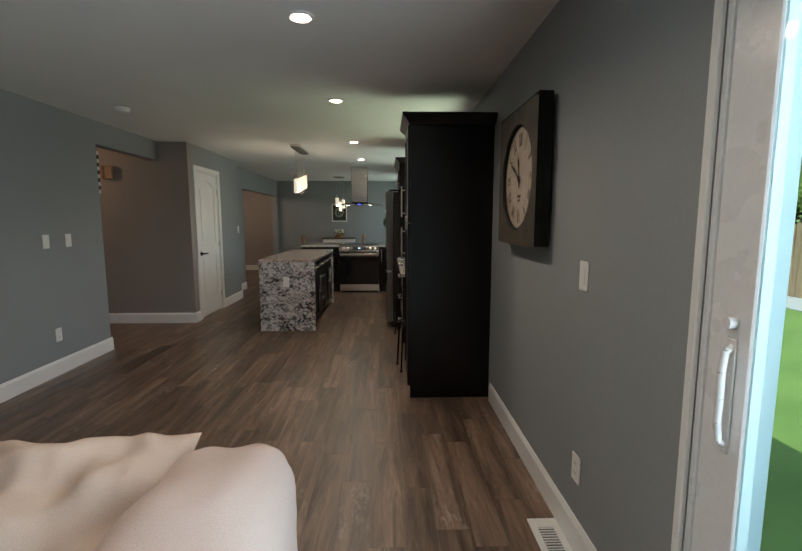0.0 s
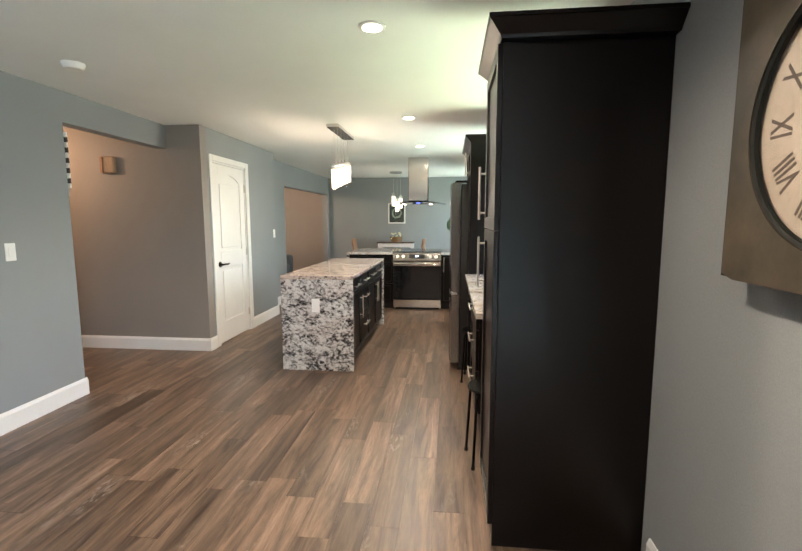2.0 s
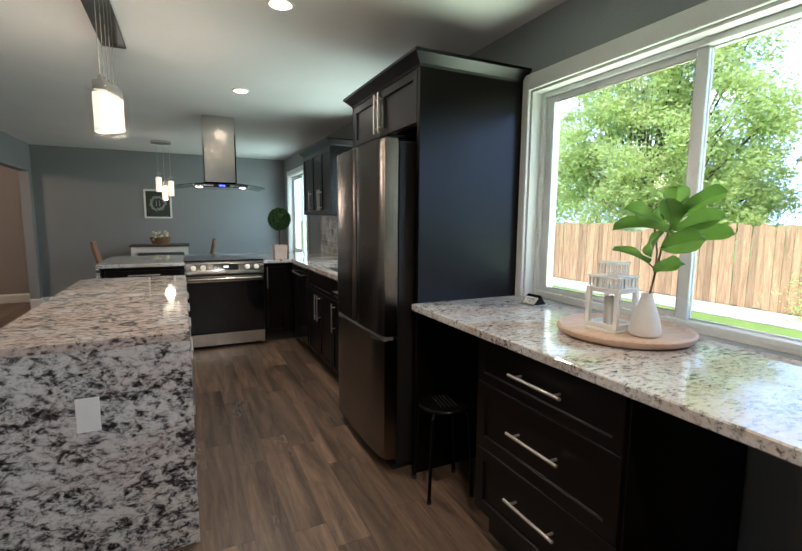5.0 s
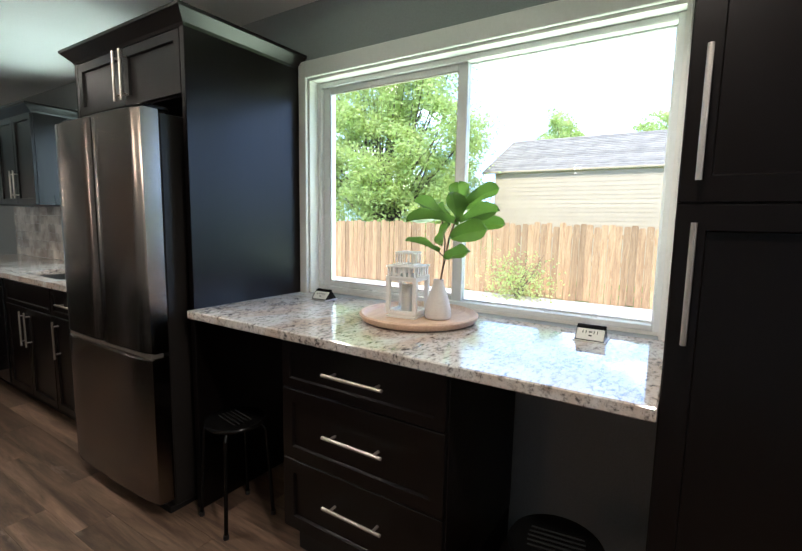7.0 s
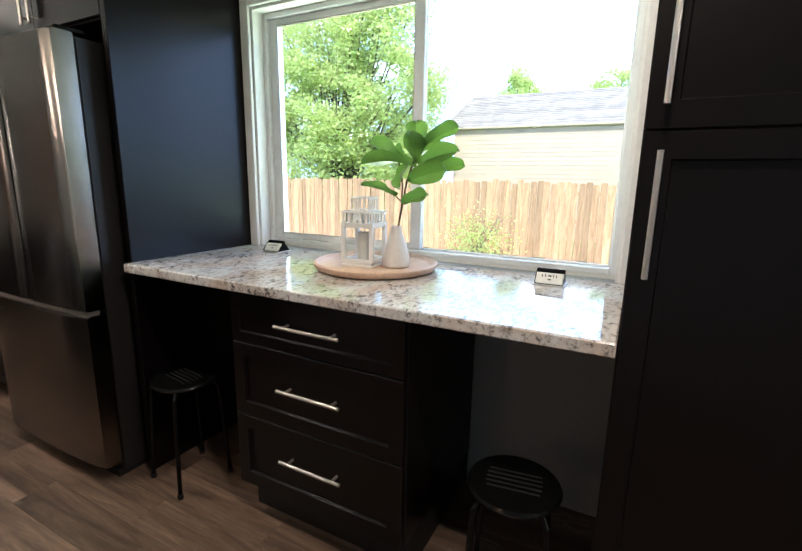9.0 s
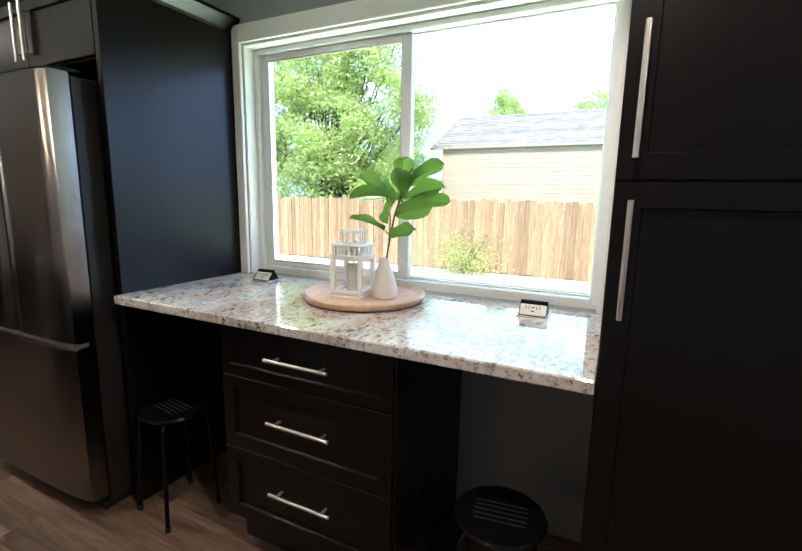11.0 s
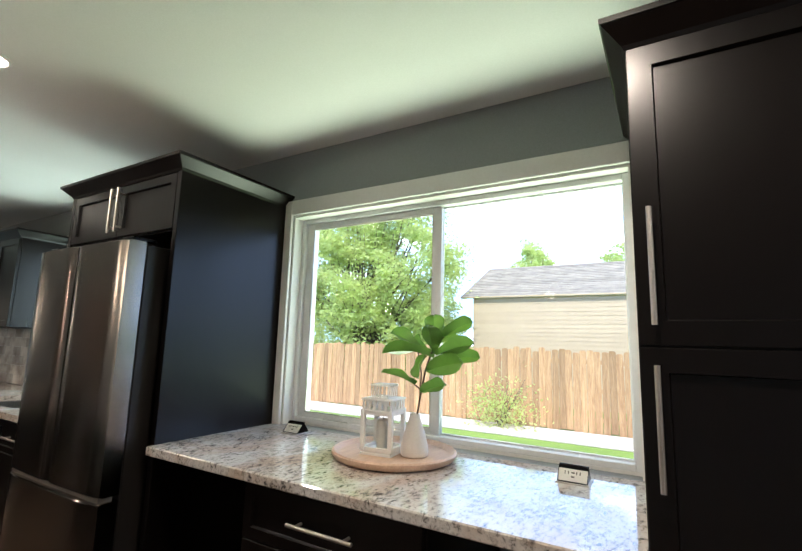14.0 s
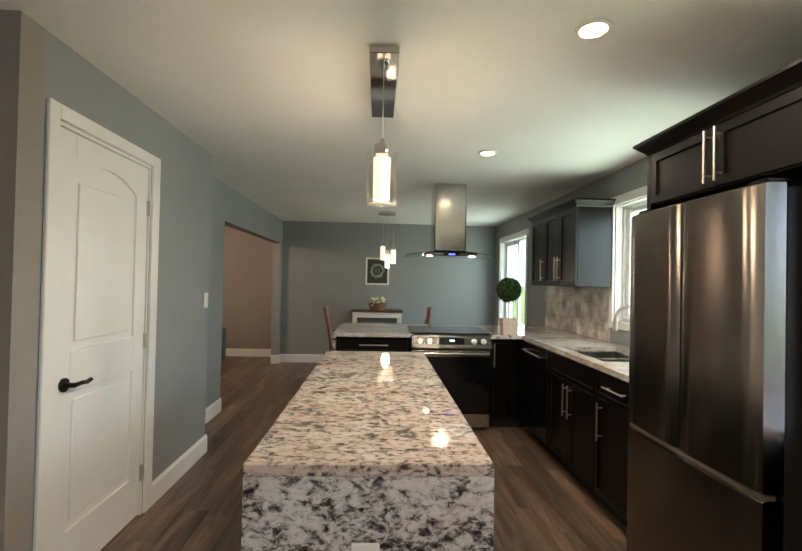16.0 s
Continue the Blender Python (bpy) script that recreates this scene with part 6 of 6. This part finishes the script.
def dining_chair():
    """Faces +x from its origin on the floor."""
    c = thing("dining_chair", (0, 0, 0), "tan wooden dining chair with a tall curved back", "chair", "dining chairs")
    for y in (-0.2, 0.2):
        bm = B()
        tube(bm, [(-0.20, y, 0), (-0.2, y, 0.45), (-0.235, y, 0.8), (-0.285, y, 1.0)], 0.017, 8)
        part("leg", bm, CHAIRWOOD, c)
        part("leg", block((0.19, y - 0.018, 0), (0.226, y + 0.018, 0.43), 0.003), CHAIRWOOD, c)
    part("seat", block((-0.2, -0.22, 0.43), (0.235, 0.22, 0.47), 0.008), CHAIRWOOD, c)
    bm = B()
    n = 8
    rows = []
    for i in range(n + 1):
        k = i / n
        yy = -0.21 + 0.42 * k
        bow = 0.03 * math.sin(math.pi * k)
        rows.append([bm.verts.new((-0.205 - 0.085 * h - bow + o, yy, 0.58 + 0.47 * h)) for h in (0, 0.5, 1.0) for o in (0, 0.018)])
    for a, b in zip(rows, rows[1:]):
        for i, j in ((0, 2), (2, 4), (3, 1), (5, 3), (4, 5), (1, 0)):
            bm.faces.new((a[i], a[j], b[j], b[i]))
    for r_ in (rows[0], rows[-1]):
        bm.faces.new((r_[0], r_[2], r_[3], r_[1]))
        bm.faces.new((r_[2], r_[4], r_[5], r_[3]))
    bmesh.ops.recalc_face_normals(bm, faces=bm.faces)
    part("backrest", bm, CHAIRWOOD, c, smooth=True)
    return c


_c = dining_chair()
_c.matrix_basis = pose(-2.42, 12.75, 0, 0, 0, 4)
copy_thing(_c, pose(-1.60, 12.95, 0, 0, 0, 176))


def console():
    x0, x1, y0, y1, top = -2.43, -1.635, 14.06, 14.44, 0.925
    c = thing("console_table", ((x0 + x1) / 2, 14.25, 0), "white console table with a dark wooden top", "table")
    part("top", block((x0 - 0.02, y0 - 0.02, top - 0.03), (x1 + 0.02, y1, top), 0.004), DARKWOOD, c, "dark wooden top")
    part("apron", block((x0, y0, top - 0.12), (x1, y1, top - 0.031), 0.003), WHITE, c)
    for x in (x0, x1 - 0.06):
        for y in (y0, y1 - 0.06):
            part("leg", block((x, y, 0), (x + 0.06, y + 0.06, top - 0.121), 0.003), WHITE, c)
    part("shelf", block((x0, y0, 0.18), (x1, y1, 0.21), 0.003), WHITE, c)
    b = thing("flower_basket", (-2.03, 14.2, top), "woven basket with cream dried flowers on the console", "basket")
    bm = B()
    lathe(bm, [(0.11, 0.0), (0.13, 0.04), (0.15, 0.11), (0.155, 0.115), (0.14, 0.11), (0.12, 0.05)], (-2.03, 14.2, top), 20)
    part("bowl", bm, BASKET, b, smooth=True)
    rnd = random.Random(8)
    for i in range(16):
        p = Vector((-2.03 + rnd.uniform(-0.11, 0.11), 14.16 + rnd.uniform(-0.08, 0.08), top + rnd.uniform(0.07, 0.21)))
        bm = B()
        bmesh.ops.create_icosphere(bm, subdivisions=1, radius=0.026, matrix=Matrix.Translation(p))
        for v in bm.verts:
            v.co = p + (v.co - p) * rnd.uniform(0.6, 1.25)
        part("blossom", bm, BLOSSOM, b)


console()


def picture():
    x0, x1, z0, z1, y = -2.245, -1.845, 1.335, 1.80, 14.48
    p = thing("framed_print", ((x0 + x1) / 2, y, z0), "white framed dark print with a pale wreath", "picture")
    bm = B()
    w = 0.028
    for a, b in (((x0, z0), (x0 + w, z1)), ((x1 - w, z0), (x1, z1)), ((x0 + w, z1 - w), (x1 - w, z1)), ((x0 + w, z0), (x1 - w, z0 + w))):
        box(bm, (a[0], y - 0.025, a[1]), (b[0], y - 0.001, b[1]), 0.002)
    part("frame", bm, WHITE, p)
    sheet = part("print", block((x0 + w, y - 0.012, z0 + w), (x1 - w, y - 0.006, z1 - w)), PICTURE, p)
    cx, cz = (x0 + x1) / 2, (z0 + z1) / 2 + 0.01
    rnd = random.Random(6)
    bm = B()
    for i in range(60):
        a = 2 * math.pi * i / 60
        r = 0.10 + rnd.uniform(-0.02, 0.02)
        box(bm, (cx + r * math.cos(a) - 0.009, y - 0.0145, cz + r * math.sin(a) - 0.012), (cx + r * math.cos(a) + 0.009, y - 0.0128, cz + r * math.sin(a) + 0.012))
    box(bm, (cx - 0.03, y - 0.0145, cz - 0.045), (cx - 0.018, y - 0.0128, cz + 0.045))
    box(bm, (cx + 0.018, y - 0.0145, cz - 0.045), (cx + 0.03, y - 0.0128, cz + 0.045))
    part("wreath", bm, PALEGREEN, sheet)


picture()


def hanging():
    """A striped strip that hangs on the end of the wall at the hall opening."""
    h = thing("wall_hanging", (-3.782, 7.247, 1.62), "black and white striped hanging strip at the hall opening", "wall decor")
    z = 1.66
    for i in range(11):
        bm = block((-3.806, 7.238, z), (-3.758, 7.256, z + 0.038), 0.004)
        part("stripe", bm, INK if i % 2 else WHITE, h)
        z += 0.039
    bm = B()
    cyl(bm, (-3.782, 7.247, 1.60), (-3.782, 7.247, 1.66), 0.004, 0.012, 8)
    part("tassel", bm, LINEN, h)


hanging()


# ---- sofa and armchair ----
def soft_box(a, b, r, lump=0.0, seed=1, seg=10):
    """A stuffed block: rounded all over, with soft folds."""
    a, b = Vector(a), Vector(b)
    c, h = (a + b) / 2, (b - a) / 2
    bm = B()
    bmesh.ops.create_cube(bm, size=2.0)
    bmesh.ops.subdivide_edges(bm, edges=bm.edges[:], cuts=seg * 2, use_grid_fill=True)
    for v in bm.verts:
        p = Vector([v.co[i] * h[i] for i in range(3)])
        q = Vector([max(-(h[i] - r), min(h[i] - r, p[i])) for i in range(3)])
        d = p - q
        if d.length > 1e-6:
            p = q + d.normalized() * r
        n = noise.noise((p + c) * 5.0 + Vector((seed, 0, 0))) * lump + noise.noise((p + c) * 14.0) * lump * 0.35
        p += p.normalized() * n
        v.co = c + p
    return bm


def sofa():
    s = thing("sofa", (-2.0, 3.0, 0), "cream slipcovered sofa with rounded arms", "sofa")
    part("base", soft_box((-2.75, 2.45, 0.04), (-1.10, 3.55, 0.46), 0.06, 0.006, 3), LINEN, s, smooth=True)
    part("arm", soft_box((-1.38, 2.42, 0.05), (-1.03, 3.62, 0.815), 0.14, 0.034, 1), LINEN, s, smooth=True)
    part("back", soft_box((-2.75, 2.15, 0.05), (-1.08, 2.48, 0.86), 0.12, 0.012, 2), LINEN, s, smooth=True)
    part("seat_cushion", soft_box((-2.7, 2.50, 0.46), (-1.375, 3.59, 0.62), 0.06, 0.008, 5), LINEN, s, smooth=True)
    part("arm", soft_box((-3.07, 2.42, 0.05), (-2.74, 3.62, 0.815), 0.14, 0.03, 7), LINEN, s, smooth=True)
    for x in (-2.65, -1.2):
        for y in (2.25, 3.45):
            bm = B()
            cyl(bm, (x, y, 0), (x, y, 0.07), 0.025)
            part("foot", bm, DARKWOOD, s)


sofa()


def armchair():
    a = thing("armchair", (-4.6, 13.6, 0), "slate-blue upholstered armchair in the room beyond the opening", "chair")
    part("seat", soft_box((-5.10, 13.25, 0.12), (-4.42, 13.95, 0.44), 0.05, 0.004, 3, 4), DENIM, a, smooth=True)
    for y in (13.20, 13.84):
        part("arm", soft_box((-5.15, y, 0.10), (-4.385, y + 0.16, 0.64), 0.06, 0.004, 2, 4), DENIM, a, smooth=True)
    part("back", soft_box((-5.32, 13.2, 0.10), (-5.08, 14.0, 0.92), 0.08, 0.006, 4, 4), DENIM, a, smooth=True)
    for x in (-5.2, -4.46):
        for y in (13.28, 13.92):
            part("foot", block((x - 0.02, y - 0.02, 0), (x + 0.02, y + 0.02, 0.13)), DARKWOOD, a)


armchair()


def cushion():
    """A square throw cushion, leaning against the arm."""
    bm = B()
    n, half = 40, 0.27
    grid = {}
    for side in (1, -1):
        for i in range(n + 1):
            for j in range(n + 1):
                u, v = -1 + 2 * i / n, -1 + 2 * j / n
                edge = (1 - u * u) * (1 - v * v)
                puff = 0.095 * edge ** 0.45
                pull = 1 - 0.10 * (1 - abs(u * v)) * max(abs(u), abs(v)) ** 2
                x, y = u * half * pull, v * half * pull
                w = noise.noise((x * 9, y * 9, side * 2.0)) * 0.055 * edge ** 0.3 - abs(noise.noise((x * 13 + 3, y * 9 + x * 6, side * 1.0))) * 0.028 * edge ** 0.25
                key = (i, j, side if edge > 1e-9 else 0)
                if key not in grid:
                    grid[key] = bm.verts.new((x, y, side * (puff + w)))
        for i in range(n):
            for j in range(n):
                q = []
                for a, b in ((i, j), (i + 1, j), (i + 1, j + 1), (i, j + 1)):
                    q.append(grid.get((a, b, side)) or grid[(a, b, 0)])
                bm.faces.new(q if side > 0 else list(reversed(q)))
    bm.transform(pose(-1.555, 3.33, 0.712, 20, 1, 7))
    return single("cushion", bm, PILLOW, "square beige throw cushion on the sofa", "cushion", smooth=True)


cushion()


# ---- floor planks, last ----
def plank_floor():
    W, L, gap = 0.152, 0.92, 0.0003
    meshes = {}

    def plank_mesh(w, l):
        key = (round(w, 3), round(l, 3))
        if key not in meshes:
            c = 0.0005
            vs = [(gap, gap, -0.006), (w - gap, gap, -0.006), (w - gap, l - gap, -0.006), (gap, l - gap, -0.006),
                  (gap, gap, -c), (w - gap, gap, -c), (w - gap, l - gap, -c), (gap, l - gap, -c),
                  (gap + c, gap + c, 0), (w - gap - c, gap + c, 0), (w - gap - c, l - gap - c, 0), (gap + c, l - gap - c, 0)]
            fs = [(8, 9, 10, 11)]
            for k in (0, 4):
                for i in range(4):
                    j = (i + 1) % 4
                    fs.append((k + i, k + j, k + 4 + j, k + 4 + i))
            me = bpy.data.meshes.new("plank")
            me.from_pydata(vs, [], fs)
            me.materials.append(FLOORWOOD)
            meshes[key] = me
        return meshes[key]

    rest_v, rest_f = [], []
    count = 0
    rnd = random.Random(12)
    x = -6.2
    while x < 0.0:
        w = min(W, 0.0 - x)
        y = -1.2 - rnd.uniform(0, L)
        while y < 15.0:
            a, b = max(y, -1.2), min(y + L, 15.0)
            if b - a > 0.02 and w > 0.02:
                near = -3.5 < x < -0.1 and 3.0 < a < 13.5
                if near and count < 300:
                    ob = new("plank", plank_mesh(w, b - a))
                    ob.parent = floor
                    ob.matrix_basis = pose(x, a, 0)
                    count += 1
                else:
                    me = plank_mesh(w, b - a)
                    k = len(rest_v)
                    rest_v += [(v.co.x + x, v.co.y + a, v.co.z) for v in me.vertices]
                    rest_f += [tuple(k + i for i in p.vertices) for p in me.polygons]
            y += L
        x += W
    me = bpy.data.meshes.new("planks")
    me.from_pydata(rest_v, [], rest_f)
    me.materials.append(FLOORWOOD)
    ob = new("planks", me)
    ob.parent = floor
    tagged(ob, "further brown planks", "", "", "stuff")


plank_floor()
